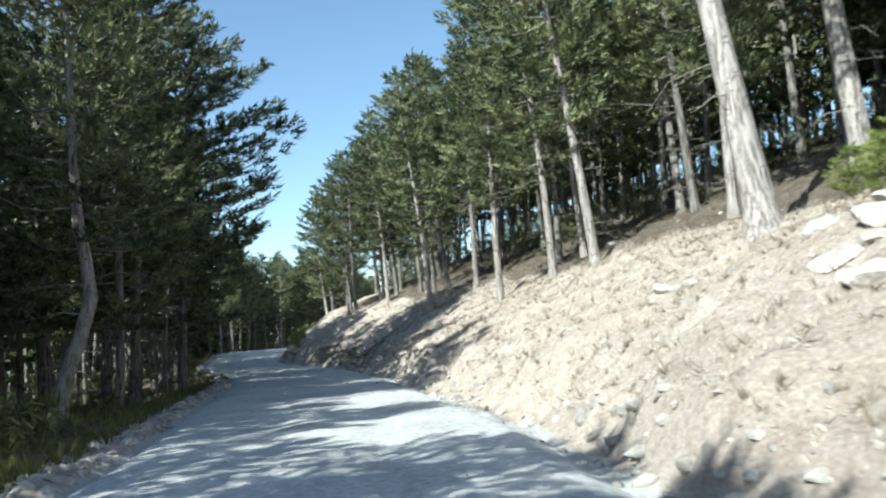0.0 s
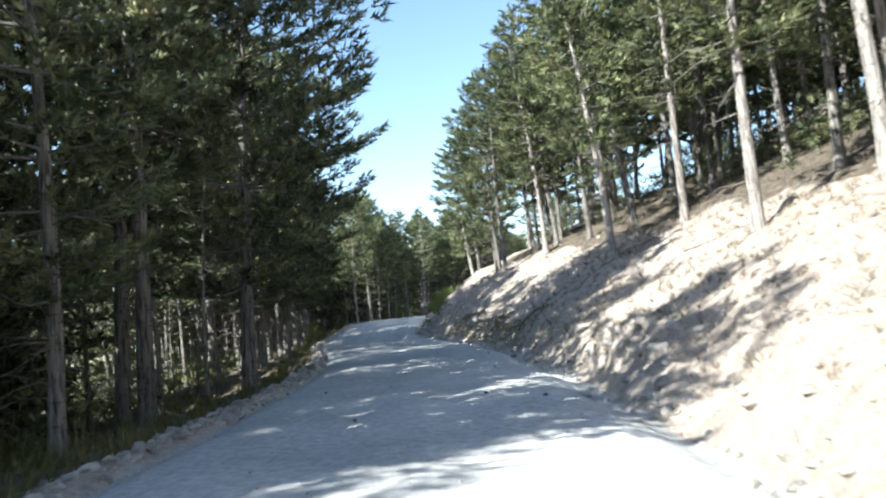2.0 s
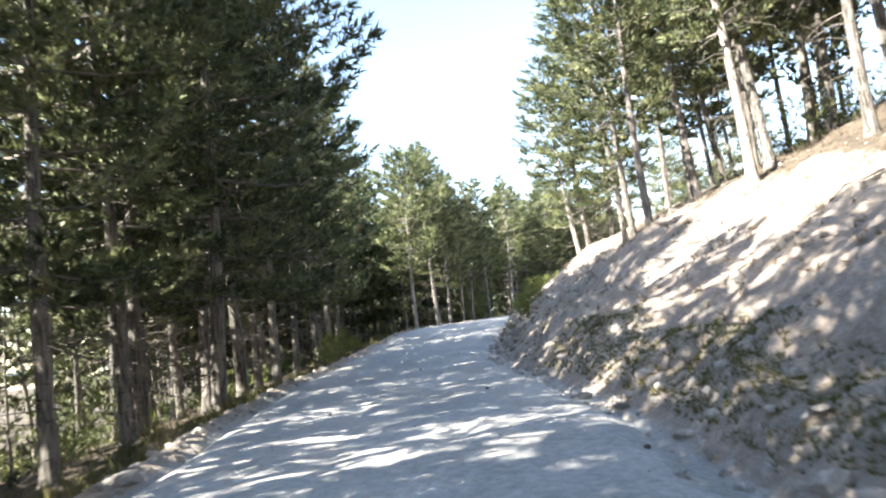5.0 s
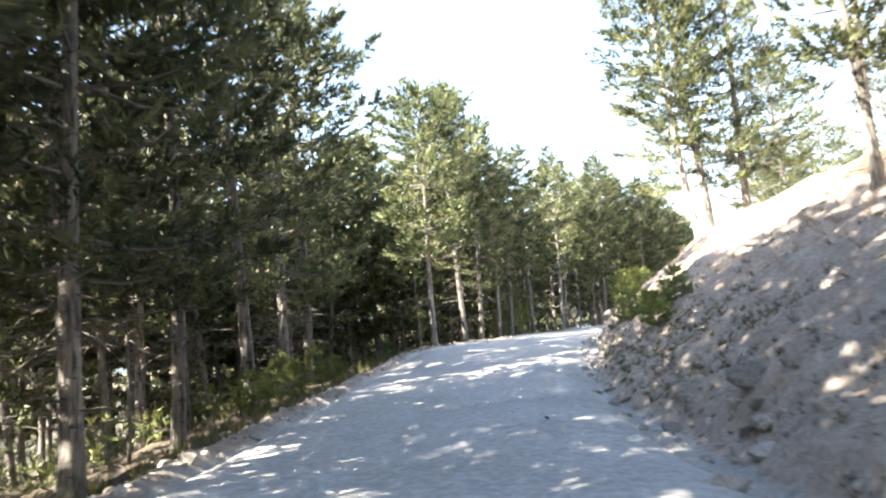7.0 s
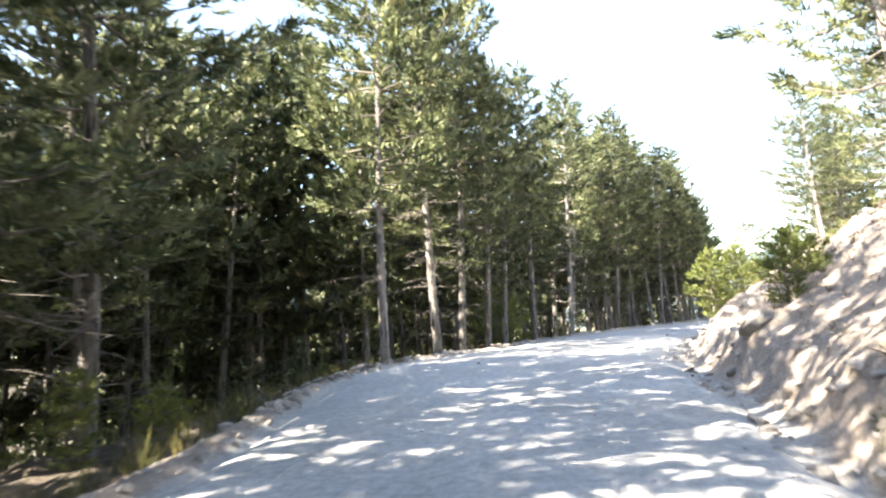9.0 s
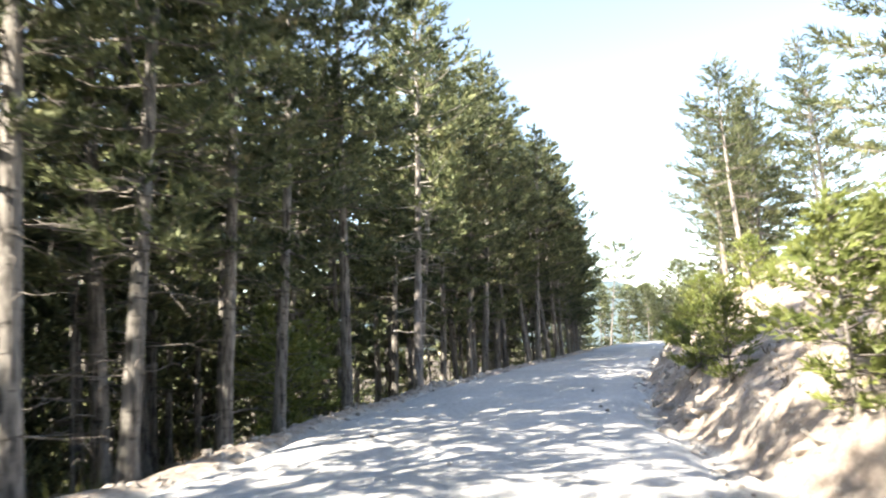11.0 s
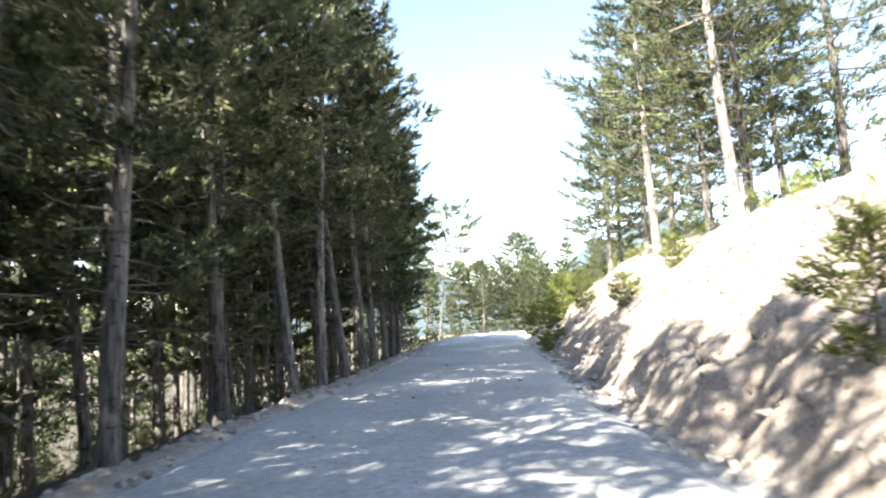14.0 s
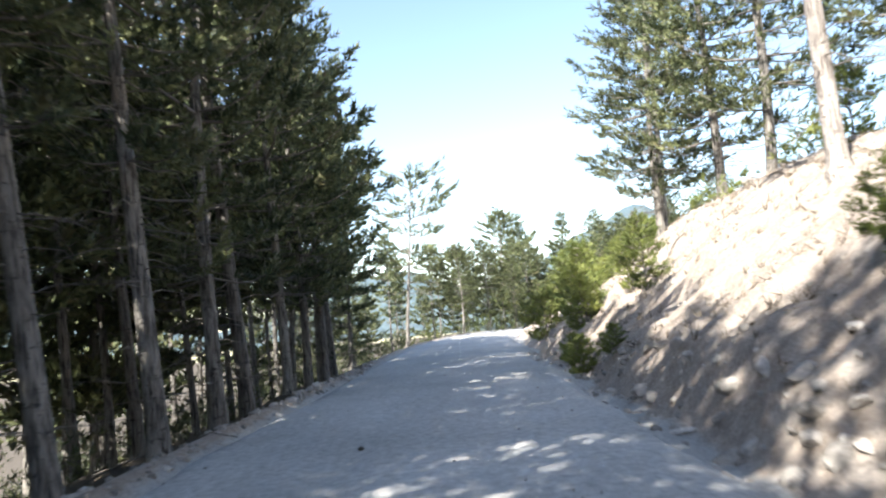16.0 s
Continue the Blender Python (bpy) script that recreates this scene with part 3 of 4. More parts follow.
# Trees that stand out, one by one: tree, x, y, turn, size, lean.
MARKED = [
    (BROAD, -11.8, 33.0, 75, 1.0, (0, 2)),
    (CROOK, -8.9, 17.0, 0, 0.92, (0, 0)), (NEAR[2], -6.8, 0.0, 70, 0.74, (0, 0)), (NEAR[2], -7.4, -3.6, 190, 0.76, (0, 0)), (NEAR[2], -5.9, -6.0, 310, 0.66, (0, 0)), (NEAR[2], -5.6, -2.4, 20, 0.66, (0, 0)), (NEAR[2], -8.4, 0.6, 150, 0.76, (0, 0)), (NEAR[2], -10.6, -3.0, 100, 0.85, (0, 0)), (NEAR[0], -9.0, -8.5, 10, 0.8, (0, 0)), (NEAR[2], -12.6, 20.5, 30, 0.85, (0, 0)),
    (BROAD, -18.4, 50.5, 300, 1.0, (0, 2)), (NEAR[2], -26.4, 73.0, 60, 1.1, (0, 1)), (NEAR[2], -24.8, 69.0, 160, 1.15, (0, 0)), (NEAR[0], -23.4, 65.2, 250, 1.1, (0, 1)), (NEAR[2], -28.8, 75.4, 20, 0.85, (0, 0)), (NEAR[2], -20.6, 57.0, 200, 1.1, (0, 1)),
    (BROAD, -13.4, 25.0, 140, 1.1, (0, 0)), (NEAR[1], -11.7, 27.8, 0, 1.15, (0, 0)), (NEAR[1], -13.6, 29.6, 120, 1.15, (0, 0)),
    (NEAR[2], -17.8, 46.5, 20, 1.1, (0, 0)),
    (NEAR[2], -22.2, 61.0, 90, 1.0, (0, 1)), (NEAR[0], -20.6, 53.0, 130, 1.12, (0, 0)), (NEAR[2], -22.6, 58.8, 40, 1.12, (0, 0)),
    (ROUND, -25.2, 82.8, 40, 0.98, (0, -1)), (NEAR[1], -24.9, 86.5, 170, 0.88, (0, -1)), (NEAR[0], -24.7, 88.5, 70, 0.86, (0, 0)),
    (STOUT, 5.8, 13.4, 30, 1.0, (0, -7)), (STOUT, 10.4, 18.1, 130, 1.0, (0, -1)),
    (SLIM, 2.1, 30.4, 70, 0.95, (0, -2)), (SLIM, 3.9, 27.6, 170, 1.0, (0, -3)), (SLIM, 4.6, 23.0, 250, 1.05, (0, -4)),
    (NEAR[0], 5.3, 35.1, 10, 0.95, (0, -2)), (SLIM, 1.48, 39.2, 100, 0.95, (0, -2)), (SLIM, 5.9, 32.0, 10, 0.95, (0, -3)),
    (NEAR[1], 0.1, 43.6, 200, 0.9, (0, -4)), (SLIM, -1.0, 40.6, 220, 0.95, (0, -3)), (NEAR[2], -0.9, 48.6, 20, 0.95, (0, -2)),
    (NEAR[3], -1.9, 52.6, 80, 0.95, (0, -2)), (NEAR[0], -3.8, 55.8, 150, 0.95, (0, -4)), (SLIM, -4.4, 54.6, 190, 0.95, (0, -3)),
    (SLIM, -7.4, 60.2, 50, 0.95, (0, -3)), (NEAR[0], -8.3, 64.2, 320, 0.95, (0, -4)), (NEAR[2], -8.9, 66.8, 30, 0.9, (0, -4)),
    (SLIM, -5.7, 62.8, 330, 0.98, (0, -3)), (NEAR[1], -4.6, 66.5, 230, 0.9, (0, -3)),
    (SLIM, -12.75, 79.0, 40, 0.9, (0, -7)), (OPEN, -12.3, 80.2, 140, 1.05, (0, -2)), (OPEN, -10.9, 80.6, 320, 1.0, (0, -1)),
    (NEAR[0], -18.8, 48.0, 15, 1.15, (0, 0)), (NEAR[2], -21.0, 50.6, 105, 1.2, (0, 0)), (NEAR[2], -17.4, 44.1, 205, 1.15, (0, 0)), (NEAR[0], -20.7, 55.0, 305, 1.15, (0, 0)),
    (SNAG, -22.8, 101.4, 0, 0.93, (0, -1)),
    (NEAR[1], -24.4, 91.0, 30, 0.70, (0, -1)), (NEAR[0], -26.2, 90.4, 220, 0.98, (0, 0)),
    (NEAR[1], -23.6, 96.0, 300, 0.76, (0, 1)), (NEAR[0], -24.4, 93.6, 60, 0.82, (0, 0)),
    (NEAR[1], -21.8, 128.2, 10, 0.90, (0, -1)), (NEAR[3], -19.2, 124.0, 140, 0.98, (0, -1)), (NEAR[1], -18.6, 127.3, 200, 0.88, (0, -3)),
    (NEAR[1], -18.0, 129.7, 270, 0.86, (0, -1)), (NEAR[2], -17.6, 132.5, 270, 0.98, (0, 0)), (NEAR[1], -21.5, 120.6, 80, 0.90, (0, 0)), (NEAR[1], -21.7, 113.8, 50, 0.92, (0, 0)), (NEAR[2], -22.4, 116.1, 150, 1.06, (0, 0)), (NEAR[0], -20.9, 118.3, 250, 0.98, (0, 0)),
    (PALE, -7.6, 122.3, 15, 0.95, (0, -3)), (PALE, -6.7, 130.2, 95, 0.95, (0, -5)), (OPEN, -1.5, 126.3, 200, 1.05, (0, -3)),
    (OPEN, -5.1, 129.1, 280, 0.95, (0, -4)), (OPEN, -3.9, 143.6, 20, 0.85, (0, 1)), (OPEN, -2.6, 141.5, 110, 1.0, (0, 1)), (OPEN, -2.0, 139.6, 190, 1.05, (0, 1)), (OPEN, -2.0, 147.5, 250, 1.0, (0, 0)), (OPEN, -6.0, 124.5, 70, 0.95, (0, 0)), (OPEN, -7.6, 101.5, 120, 1.05, (0, 0)),
    (OPEN, 1.0, 134.0, 60, 1.0, (0, -2)), (OPEN, 0.5, 112.0, 240, 1.0, (0, 0)),
    (FLAT, -10.6, 172.0, 0, 1.1, (0, 3)), (ROUND, 1.2, 193.0, 30, 0.9, (0, 0)), (SPIRE, 5.1, 185.5, 0, 1.1, (0, 0)),
    (ROUND, -2.5, 195.5, 130, 0.75, (0, 0)), (ROUND, -4.5, 184.0, 130, 0.6, (0, 0)), (NEAR[2], 4.5, 197.5, 130, 0.8, (0, 0)), 
]
for src, x, y, turn, size, lean in MARKED:
    put_tree(src, *along(x, y), turn, size, lean)

# Young pines on the bank: kind, x, y, turn, size.
BUSHES = [
    (2, -16.4, 86.0, 20, 0.72), (0, -15.7, 86.7, 100, 0.75), (0, -16.2, 91.3, 300, 0.62), (1, -15.9, 95.0, 40, 0.75),
    (0, -14.0, 103.2, 60, 0.75), (0, -13.7, 108.9, 160, 0.62), (0, -11.7, 106.4, 80, 0.85), (1, -12.5, 107.4, 190, 0.7), (2, -25.2, 98.6, 30, 1.1), (2, -25.6, 96.9, 130, 1.2), (0, -24.9, 95.3, 250, 1.1), (2, -24.0, 67.6, 80, 0.5), (0, -22.8, 66.2, 190, 0.45), (1, -22.2, 63.6, 290, 0.55), (2, -25.3, 71.6, 10, 0.5), (1, -26.3, 74.8, 200, 0.6),
    (2, -8.2, 135.4, 0, 0.66), (0, -7.7, 137.4, 30, 0.62), (1, -8.4, 139.4, 120, 0.85), (0, -8.0, 141.5, 230, 0.8), (1, -10.2, 124.6, 200, 0.55), (1, -9.2, 123.0, 60, 0.5),
    (2, -0.5, 129.0, 50, 1.1), (2, 0.8, 125.5, 150, 1.2), (0, -2.5, 135.2, 250, 0.9), (1, -14.3, 68.8, 200, 0.45), (0, -13.9, 67.4, 20, 0.36), (1, -13.6, 66.2, 130, 0.42), (1, -14.8, 70.4, 250, 0.36), (1, -13.2, 67.0, 310, 0.5), (0, -15.5, 76.3, 20, 0.55), (1, -15.2, 77.6, 170, 0.6), (1, 6.6, 10.9, 100, 0.46), (1, 7.2, 11.4, 10, 0.5), (1, 6.9, 12.2, 210, 0.5),
    (1, -9.7, 136.2, 60, 0.5), (1, -9.3, 137.8, 200, 0.45), (1, -9.9, 133.4, 310, 0.35), (2, -5.5, 148.0, 10, 0.8), (0, -4.5, 151.0, 80, 0.9), (2, -3.6, 156.0, 160, 1.1), (2, -2.5, 161.0, 240, 1.1), (0, -6.3, 145.5, 300, 1.1), (2, 0.0, 165.0, 30, 1.2), (2, 1.5, 170.0, 110, 1.2),
    (1, -7.6, 146.5, 45, 1.0), (2, -5.6, 143.2, 75, 0.5), (2, -4.6, 146.6, 205, 0.55), (2, 2.0, 158.0, 100, 1.2),
]
for k, x, y, turn, size in BUSHES:
    ob = put_tree(YOUNG[k], *along(x, y), turn, size)
    tagged(ob, group="young pines on the bank")
    if x < -19:
        tagged(ob, "bushy young pine growing at the wood's edge", group="young pines at the wood's edge")


SUNLIT = [(-22.8, 101.6)]     # trunks that the sun reaches through gaps in the wood


def in_gap(x, y):
    for a, b in SUNLIT:
        u, v = x - a, y - b
        toward, aside = u * SUN_DIR.x + v * SUN_DIR.y, abs(u * SUN_DIR.y - v * SUN_DIR.x)
        if 0.5 < toward < 9 and aside < 0.8:
            return True
    return False


def scatter(kinds, span, depth, gap, tries, group, size=(0.85, 1.12), label=""):
    for _ in range(tries):
        s, d = rng.uniform(*span), rng.uniform(*depth)
        if d > 0:
            d += float(crest(s)[0]) - 8.4
        if 2 < s < 15.5 and -13.2 < d < 0 or 76 < s < 90 and -12.2 < d < 0:
            continue        # clearings that let the sun onto the road
        if free(s, d, gap) and not in_gap(*plan(s, d)):
            ob = put_tree(rng.choice(kinds), s, d, rng.uniform(0, 360), rng.uniform(*size), (rng.gauss(0, 1.5), rng.gauss(0, 1.5)), label)
            tagged(ob, group=group)


scatter(NEAR, (87, 108), (-5.4, -4.1), 2.2, 80, "pines along the road", (0.72, 0.86))
scatter(NEAR, (108, 150), (-5.2, -3.9), 2.1, 150, "pines along the road", (0.86, 1.02))
scatter(NEAR + [NEAR[2]], (16, 24.5), (-8.6, -5.6), 3.3, 60, "pines along the road", (0.74, 0.88))
scatter(NEAR + [NEAR[2]], (24.5, 62), (-8.6, -5.6), 2.9, 200, "pines along the road", (0.95, 1.18))
scatter([NEAR[2], MID[2], MID[0]], (-16, 2), (-14, -5.0), 2.6, 120, "pines along the road", (0.75, 0.9))
scatter(MID, (2, 22), (-22, -13.3), 2.0, 130, "pines of the wood", (0.95, 1.1))
scatter(MID + NEAR[:3], (57, 73), (-15, -5.8), 4.0, 90, "pines of the wood", (0.95, 1.15))
scatter(MID, (68, 94), (-22, -12.3), 2.5, 200, "pines of the wood", (0.95, 1.1))
scatter(MID, (87, 165), (-10, -5.2), 2.3, 420, "pines along the road", (0.78, 0.97))
scatter(MID, (14, 62), (-16, -8.8), 3.8, 140, "pines of the wood")
scatter(SAPLING, (20, 150), (-12, -4.5), 1.5, 50, "saplings under the pines", (0.8, 1.2))
scatter([SLIM, SLIM, NEAR[0], NEAR[3]], (16, 70), (10.5, 14), 3.0, 50, "pines above the bank", label=CREST)
scatter(MID, (-4, 80), (12.5, 21), 2.8, 230, "pines above the bank")
scatter(MID + [OPEN], (172, 204), (-18, -5), 2.6, 70, "pines where the road ends", (0.45, 0.65))
scatter([MID[2], MID[2], NEAR[2]], (190, 207), (-7, 18), 2.0, 110, "pines where the road ends", (0.42, 0.68))
scatter(YOUNG, (158, 200), (7, 24), 2.6, 40, "young pines where the road ends", (0.6, 1.2))


def far_wood(name, label, spans, count, seed, size=(0.8, 1.15), kinds=()):
    """Woods too deep to count: trunks and crowns in one mesh each."""
    r = random.Random(seed)
    shapes = [pine_shape(300 + i, **k) for i, k in enumerate(kinds)] or [pine_shape(300 + i, H=14.5 + i, base=2.5, reach=2.8, whorls=9, twigs=8, count=5, length=0.8, width=0.25, dead=2, sides=4) for i in range(3)]
    trunks, crowns = [], []
    for _ in range(count):
        (a, b), (c, d0) = r.choice(spans)
        p = place(r.uniform(a, b), r.uniform(c, d0))
        tr, li, ne = r.choice(shapes)
        k, t = r.uniform(*size), r.uniform(0, 6.28)
        R = np.array([[math.cos(t), math.sin(t), 0], [-math.sin(t), math.cos(t), 0], [0, 0, 1]]) * k
        trunks.append((tr[0] @ R + np.array(p), tr[1]))
        crowns.append((ne[0] @ R + np.array(p), ne[1]))
    ob = tagged(new(name), label, "woods", kind="stuff")
    tagged(part("trunks", mesh_from("trunks", *joined(trunks), [BARK], True), ob), kind="stuff")
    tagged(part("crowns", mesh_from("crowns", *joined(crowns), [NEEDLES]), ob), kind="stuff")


far_wood("far_woods", "deep dark pine woods behind the roadside trees", [((-25, 90), (-48, -24)), ((-25, 190), (-48, -24)), ((-5, 80), (25, 46)), ((20, 84), (25, 38)), ((-25, 190), (-70, -40)), ((-10, 30), (-60, -24)), ((-5, 70), (26, 60)), ((-5, 40), (24, 46)), ((-5, 40), (24, 46))], 330, 8)
far_wood("inner_woods", "crowded thin pines in the shade behind the roadside trees", [((88, 172), (-20, -10.5)), ((88, 150), (-15, -10)), ((72, 94), (-28, -17)), ((2, 78), (20.5, 32)), ((2, 60), (20.5, 32)), ((6, 30), (-24, -13.5))], 180, 12, (0.86, 1.08), [dict(k, base=k["base"] - 0.8, whorls=11, twigs=11, count=6, dead=6, length=0.65, width=0.22, sides=5) for k in mid_kinds])
far_wood("slope_woods", "low-branched dark pines on the slope below the road", [((26, 66), (-34, -17)), ((10, 60), (-44, -22)), ((96, 150), (-48, -20)), ((96, 130), (-34, -17)), ((96, 124), (-26, -15)), ((33, 50), (-27, -15)), ((33, 50), (-27, -15))], 200, 21, (0.58, 0.85), [dict(H=12.5 + i, base=0.6, reach=2.7, whorls=12, twigs=10, count=6, length=0.7, width=0.24, dead=3, sides=5) for i in range(3)])
far_wood("end_woods", "low pine woods beyond the end of the road", [((206, 270), (-70, 45))], 110, 9, (0.4, 0.62))

# ---- the ground, the road ----
def sheet(name, s_rows, d_rows, zfun, mats):
    S, D = np.meshgrid(s_rows, d_rows, indexing="ij")
    xy = plan(S, D)
    co = np.concatenate([xy, zfun(S, D)[..., None]], -1).reshape(-1, 3)
    me = mesh_from(name, co, grid_faces(len(s_rows), len(d_rows))[:, ::-1], mats, True)
    return me, S, D


s_rows = np.concatenate([-np.geomspace(900, 12, 14), np.arange(-10, 152, 0.27), 152 + np.geomspace(1, 1500, 40)])
d_rows = np.concatenate([-np.geomspace(900, 21, 16), np.arange(-20, -6, 0.5), np.arange(-6, -2.6, 0.1), np.arange(-2.6, 2.6, 0.4), np.arange(2.6, 8, 0.12), np.arange(8, 12, 0.25), np.arange(12, 26, 0.6), np.geomspace(27, 900, 16)])
me, S, D = sheet("ground", s_rows, d_rows, height, [SOIL])
past = D - crest(S)[0]
bare = smooth(-4.4, -3.5, D) * (1 - 0.8 * smooth(0.2, 2.6, past)) + 0.7 * smooth(66, 84, S) * smooth(0, 2, past)
spill = 1 - smooth(-0.45, 0.2, np.where(D > 0, D - foot(S), -D - left_edge(S)))
me.attributes.new("gravel", "FLOAT", "POINT").data.foreach_set("value", spill.astype(np.float32).ravel())
me.attributes.new("bare", "FLOAT", "POINT").data.foreach_set("value", bare.astype(np.float32).ravel())
tagged(new("ground", me), "pale stony earth bank and brown needle-strewn forest floor", "ground", kind="structure")

s_rows, u_rows = np.arange(-12, 191, 0.25), np.linspace(0, 1, 42)
S, U = np.meshgrid(s_rows, u_rows, indexing="ij")
D = -left_edge(S) - 0.1 + U * (left_edge(S) + foot(S) + 0.05)
co = np.concatenate([plan(S, D), road_height(S, D)[..., None]], -1).reshape(-1, 3)
me = mesh_from("road", co, grid_faces(len(s_rows), len(u_rows))[:, ::-1], [ROAD], True)
tagged(new("road", me), "pale graded gravel forest road with faint wheel tracks", "road", kind="structure")

# ---- stones ----
nr = np.random.default_rng(21)
SMALL = [rock_shape(i, 1) for i in range(5)]
LUMP = [rock_shape(20 + i, 2, 0.5) for i in range(6)]


def spots(n, span, depth, edge=None, on=height, lift=0.0):
    """Random places in a band of the plan, edge(s) + depth from the middle line."""
    s = nr.uniform(span[0], span[1], n)
    d = nr.uniform(min(depth), max(depth), n) + (edge(s) if edge else 0)
    return np.concatenate([plan(s, d), on(s, d)[:, None] + lift], 1)


def stone_field(name, label, places, sizes, mat=None, shapes=SMALL):
    me = mesh_from(name, *strewn(shapes, places, sizes, nr), [mat or STONE])
    tagged(new(name, me), label, "stones", kind="stuff")


berm = np.concatenate([spots(1500, (-4, 150), (-0.35, 0.2), lambda s: -left_edge(s)), spots(1500, (-4, 150), (-1.0, 0.5), foot), spots(500, (4, 40), (-0.6, 0.1), lambda s: -left_edge(s))])
rubble = np.concatenate([spots(560, (4, 150), (-0.5, 0.55), foot), spots(120, (6, 40), (-0.25, 0.15), lambda s: -left_edge(s))])
stone_field("rubble", "windrow of pale broken rock along the foot of the bank", rubble, nr.lognormal(-1.55, 0.35, len(rubble)), shapes=LUMP[:3])
stone_field("road_edge_stones", "pale broken stones heaped along the road's edges", berm, nr.lognormal(-2.2, 0.45, len(berm)))
bank = np.concatenate([spots(5200, (0, 150), (0.3, 5.5), foot), spots(800, (0, 60), (4.5, 8), foot)])
stone_field("bank_stones", "small pale stones set in the dry bank", bank, nr.lognormal(-2.85, 0.55, len(bank)))
grit = spots(1800, (0, 150), (-3.0, 3.0), None, road_height)
stone_field("road_gravel", "loose pale gravel on the road", grit, nr.lognormal(-3.6, 0.4, len(grit)))

BOULDER = []
for i, (co, fa) in enumerate(LUMP):
    BOULDER.append(mesh_from("boulder", co, fa, [STONE]))


def boulder(x, y, size, turn, label="pale weathered boulder half sunk in the bank"):
    s, d = along(x, y)
    p = place(s, d)
    ob = tagged(new("boulder", BOULDER[int(turn) % len(BOULDER)]), label, "rock", "boulders on the bank", "thing")
    ob.matrix_basis = Matrix.Translation(p - Vector((0, 0, 0.07 * size))) @ pose(0, 0, 0, (turn * 7) % 40 - 20, (turn * 11) % 40 - 20, turn) @ Matrix.Scale(size, 4)
    return ob


for x, y, size, turn in [(5.3, 10.3, 0.8, 31), (5.7, 9.3, 0.6, 74), (5.0, 8.6, 0.5, 122), (6.2, 8.0, 0.8, 205), (4.8, 8.9, 0.9, 60), (4.5, 7.7, 1.0, 14), (4.3, 13.4, 0.6, 123), (5.4, 9.1, 0.9, 91), (4.0, 13.8, 0.5, 240), (6.9, 29.6, 0.9, 10), (7.3, 30.8, 0.7, 65), (-3.6, 138.0, 0.9, 131)]:
    boulder(x, y, size, turn)
for k in range(80):
    s = nr.uniform(2, 140)
    d = float(foot(s)) + (nr.uniform(-0.15, 0.5) if k % 5 else nr.uniform(0.3, 4.5))
    x, y = plan(s, d)
    boulder(float(x), float(y), float(nr.uniform(0.16, 0.38)), int(nr.integers(0, 360)))


# ---- grass and litter ----
def tufts(name, label, places, axes_up, length, width, count, spread, mat):
    ax = np.tile([0, 0, 1.0], (len(places), 1)) + nr.normal(0, 1 - axes_up, (len(places), 3))
    me = mesh_from(name, *blades(places, ax, length * nr.uniform(0.6, 1.4, len(places)), width, count, spread, nr), [mat])
    tagged(new(name, me), label, "grass", kind="stuff")


tufts("dry_grass", "short bleached dry grass on the earth bank", np.concatenate([spots(15000, (0, 150), (0.4, 6.5), foot), spots(14000, (3, 34), (0.4, 6.5), foot), spots(4000, (76, 150), (3.5, 12), foot)]), 0.6, 0.085, 0.011, 5, 0.9, STRAW)
tufts("verge_grass", "tall green and yellow grass on the road verge", np.concatenate([spots(1500, (4, 26), (-5.5, -0.3), lambda s: -left_edge(s)), spots(700, (26, 90), (-2.0, -0.4), lambda s: -left_edge(s))]), 0.8, 0.32, 0.02, 9, 0.5, GRASS)
tufts("dead_grass", "tussocks of grey-brown dead grass and twigs on the bank", np.concatenate([spots(1500, (3, 40), (0.5, 6.3), foot), spots(2600, (40, 150), (0.5, 6.3), foot)]), 0.3, 0.17, 0.018, 9, 1.0, LITTER)
tufts("bank_weeds", "low green weeds at the foot of the bank", np.concatenate([spots(900, (26, 70), (0.05, 1.1), foot), spots(3200, (36, 52), (0.1, 1.3), foot), spots(1400, (62, 73), (0.1, 2.2), foot)]), 0.5, 0.075, 0.009, 10, 1.0, GRASS)
tufts("needle_litter", "brown fallen needles and twigs on the forest floor", np.concatenate([spots(5000, (0, 150), (-10, -0.5), lambda s: -left_edge(s)), spots(4000, (8, 72), (5.0, 12), foot)]), 0.2, 0.22, 0.016, 5, 1.2, LITTER)


def thicket(name, label, n, span, depth, tall, mat):
    """Low scrub under the trees: clumps of leafy sprays."""
    base = spots(n, span, depth)
    c = np.repeat(base, 16, 0)
    h = nr.uniform(0.05, 1, len(c)) * np.repeat(nr.uniform(0.4, 1, n) * tall, 16)
    c += np.stack([nr.normal(0, 0.35, len(c)) * (0.5 + 0.3 * tall), nr.normal(0, 0.35, len(c)) * (0.5 + 0.3 * tall), h], 1)
    ax = nr.normal(0, 0.5, (len(c), 3)) + [0, 0, 0.5]
    me = mesh_from(name, *blades(c, ax, 0.25, 0.042, 9, 0.9, nr), [mat])
    tagged(new(name, me), label, "scrub", kind="stuff")


thicket("undergrowth", "dark green scrub and seedlings under the pines", 420, (16, 160), (-26, -6.5), 1.6, NEEDLES)
thicket("deep_undergrowth", "tangled scrub deep in the wood", 560, (-5, 190), (-46, -20), 3.4, NEEDLES)
thicket("verge_scrub", "light green scrub on the sunlit verge", 36, (8, 30), (-9.5, -5.2), 0.9, GRASS)
thicket("roadside_bush", "leafy yellow-green bushes beside the road", 22, (6, 17), (-7.5, -4.4), 1.0, GRASS)
thicket("end_scrub", "grey-green scrub where the road ends", 190, (190, 208), (-16, 20), 3.6, NEEDLES)
# Lighter needle colour here: sunlight and haze put into the bushes' tone.
thicket("end_bushes", "sunlit yellow-green bushes where the road ends", 200, (187, 207), (-9, 22), 3.8, NEEDLES_YOUNG)
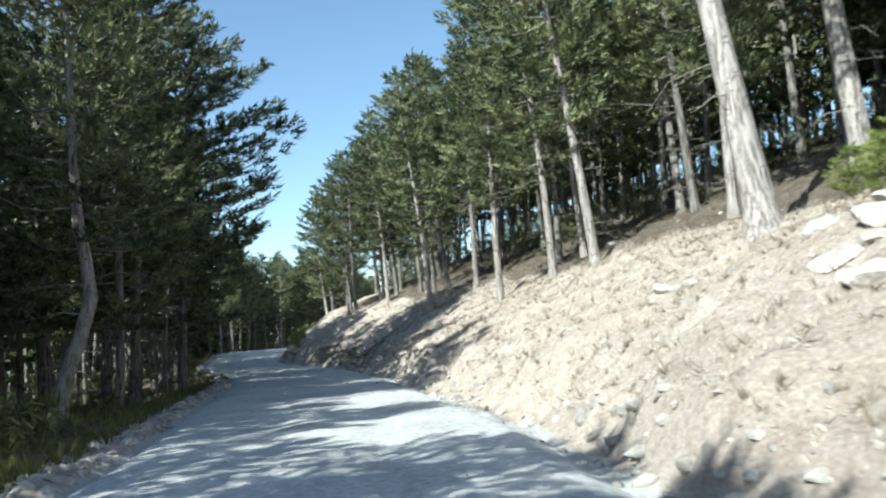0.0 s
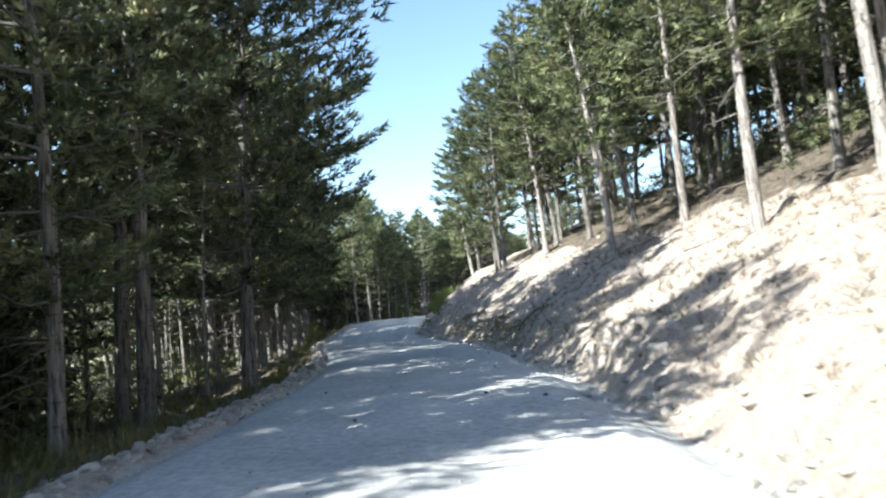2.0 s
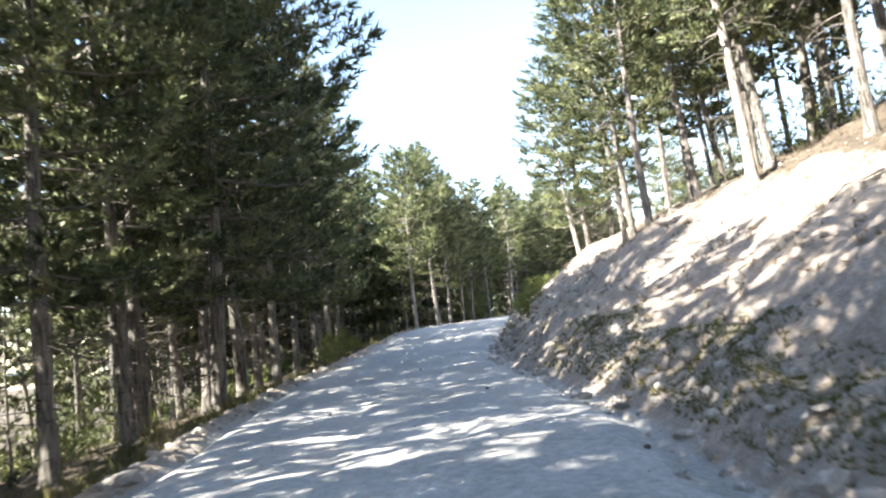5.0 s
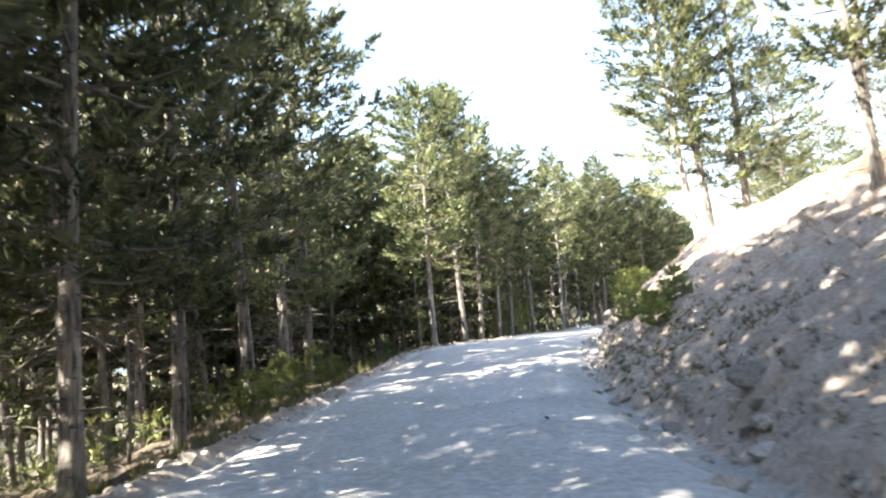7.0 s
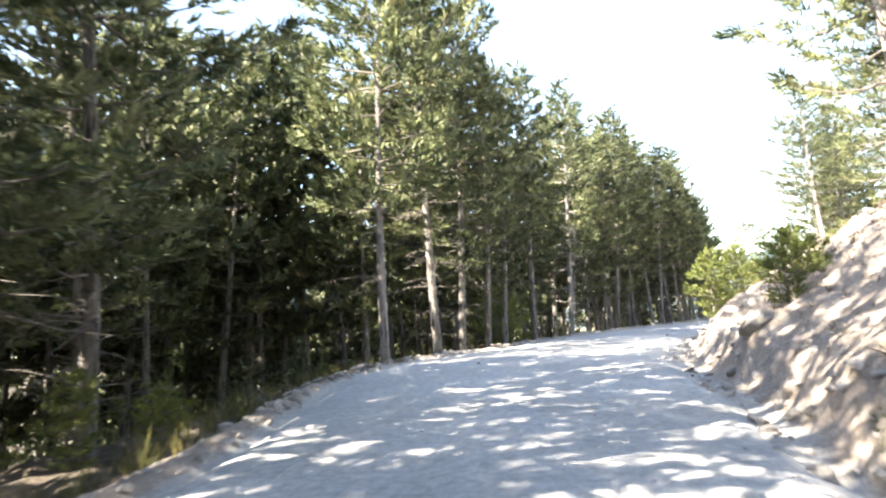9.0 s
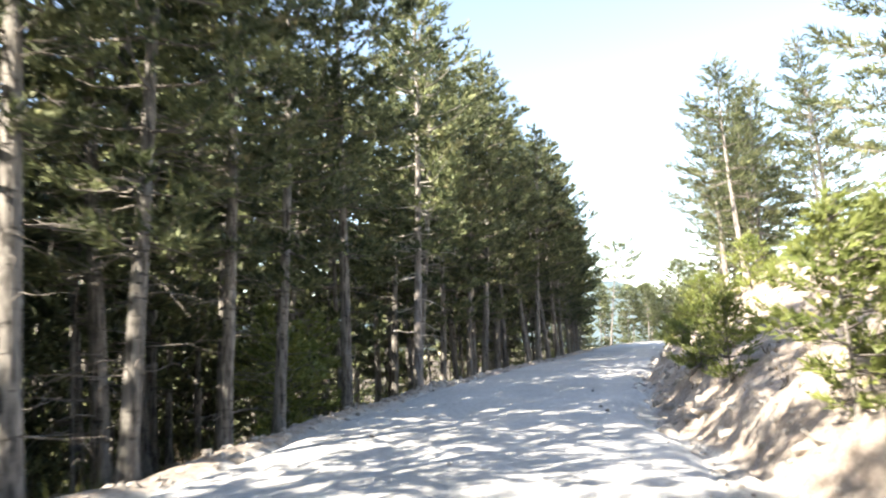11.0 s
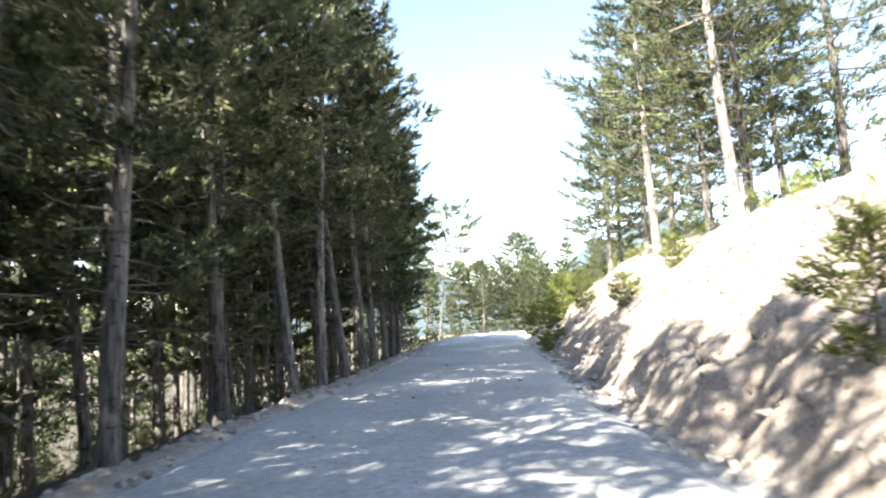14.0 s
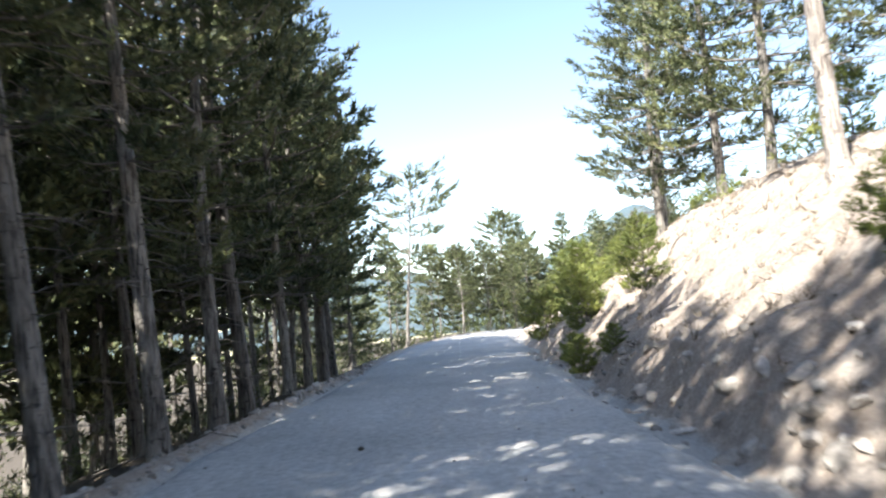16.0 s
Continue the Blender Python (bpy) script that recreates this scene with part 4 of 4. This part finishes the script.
thicket("crest_scrub", "dry yellow-green scrub along the top of the bank", 60, (92, 150), (8.2, 13), 0.9, NEEDLES_YOUNG)
thicket("wood_scrub", "sunlit green saplings and scrub behind the first trees", 130, (24, 66), (-22, -11), 2.8, NEEDLES_YOUNG)
thicket("far_verge_scrub", "grey-green scrub along the far left verge", 90, (146, 191), (-13, -5), 2.4, NEEDLES)
thicket("far_bank_scrub", "yellow-green scrub on the far end of the bank", 90, (149, 192), (4.5, 16), 1.6, NEEDLES_YOUNG)
thicket("glade_scrub", "sunlit yellow-green scrub inside the wood", 60, (56, 84), (-20, -8.5), 2.0, NEEDLES_YOUNG)
thicket("slope_scrub", "dry scrub under the trees on the rise", 160, (10, 76), (12, 40), 1.2, NEEDLES)
thicket("rise_scrub", "dark scrub and seedlings deep among the trees on the rise", 560, (2, 80), (14, 46), 2.6, NEEDLES)


def stick(s, d, length, turn, thick):
    r = np.random.default_rng(int(turn * 10))
    q = np.linspace(-0.5, 0.5, 6)
    c, n = math.cos(turn), math.sin(turn)
    ss, dd = s + q * length * c, d + q * length * n
    path = np.concatenate([plan(ss, dd), (height(ss, dd) + 0.03 + r.uniform(0, 0.06, 6))[:, None]], 1)
    bits = [tube(path, np.linspace(thick, thick * 0.4, 6), 5, r, 0.1)]
    for j in range(3):
        e = path[j + 1] + r.normal(0, 0.18, 3) * length * 0.6 + np.array([0, 0, 0.12])
        bits.append(tube(np.stack([path[j + 1], (path[j + 1] + e) / 2, e]), (thick * 0.5, thick * 0.35, thick * 0.15), 4))
    tagged(new("fallen_branch", mesh_from("fallen_branch", *joined(bits), [DEADWOOD], True)), "grey dry branch fallen on the ground", "branch", "fallen branches", "thing")


for k in range(44):
    s = rng.uniform(4, 145)
    if k % 2:
        d = float(foot(s)) + rng.uniform(1.5, 7.5)
    else:
        d = -float(left_edge(s)) - rng.uniform(0.6, 5)
    stick(s, d, rng.uniform(0.7, 2.2), rng.uniform(0, 6.28), rng.uniform(0.012, 0.035))

CONE = mesh_from("pine_cone", *rock_shape(77, 2, 1.0), [BARK], True)
for k in range(22):
    s, d = rng.uniform(22, 135), rng.uniform(-1.8, 2.9)
    x, y = plan(s, d)
    ob = tagged(new("pine_cone", CONE), "dark fallen pine cone lying on the gravel road", "pine cone", "cones on the road", "thing")
    ob.matrix_basis = pose(float(x), float(y), float(road_height(s, d)) + 0.02, 20, 0, rng.uniform(0, 360)) @ Matrix.Diagonal((0.09, 0.06, 0.06, 1))

# ---- far hills ----
def hill(bearing, far, half, top, seed):
    """A wooded ridge on the horizon; bearing to the left of +y."""
    r = np.random.default_rng(seed)
    a = np.linspace(-1, 1, 60)
    v = np.linspace(0, 1, 14)
    A, V = np.meshgrid(a, v, indexing="ij")
    prof = np.exp(-((A / 0.5) ** 2)) * (1 + 0.12 * np.sin(A * 9 + seed) + 0.05 * np.sin(A * 23))
    b = radians(bearing)
    f, n = np.array([-math.sin(b), math.cos(b)]), np.array([math.cos(b), math.sin(b)])
    xy = f * (far + 500 * V)[..., None] + n * (A * half)[..., None]
    z = -40 + (top + 40) * prof * smooth(0, 0.8, V)
    co = np.concatenate([xy, z[..., None]], -1).reshape(-1, 3)
    tagged(new("backdrop_hill", mesh_from("backdrop_hill", co, grid_faces(60, 14)[:, ::-1], [HAZY_HILL], True)), "distant hazy blue wooded mountain on the horizon", "mountain", kind="structure")


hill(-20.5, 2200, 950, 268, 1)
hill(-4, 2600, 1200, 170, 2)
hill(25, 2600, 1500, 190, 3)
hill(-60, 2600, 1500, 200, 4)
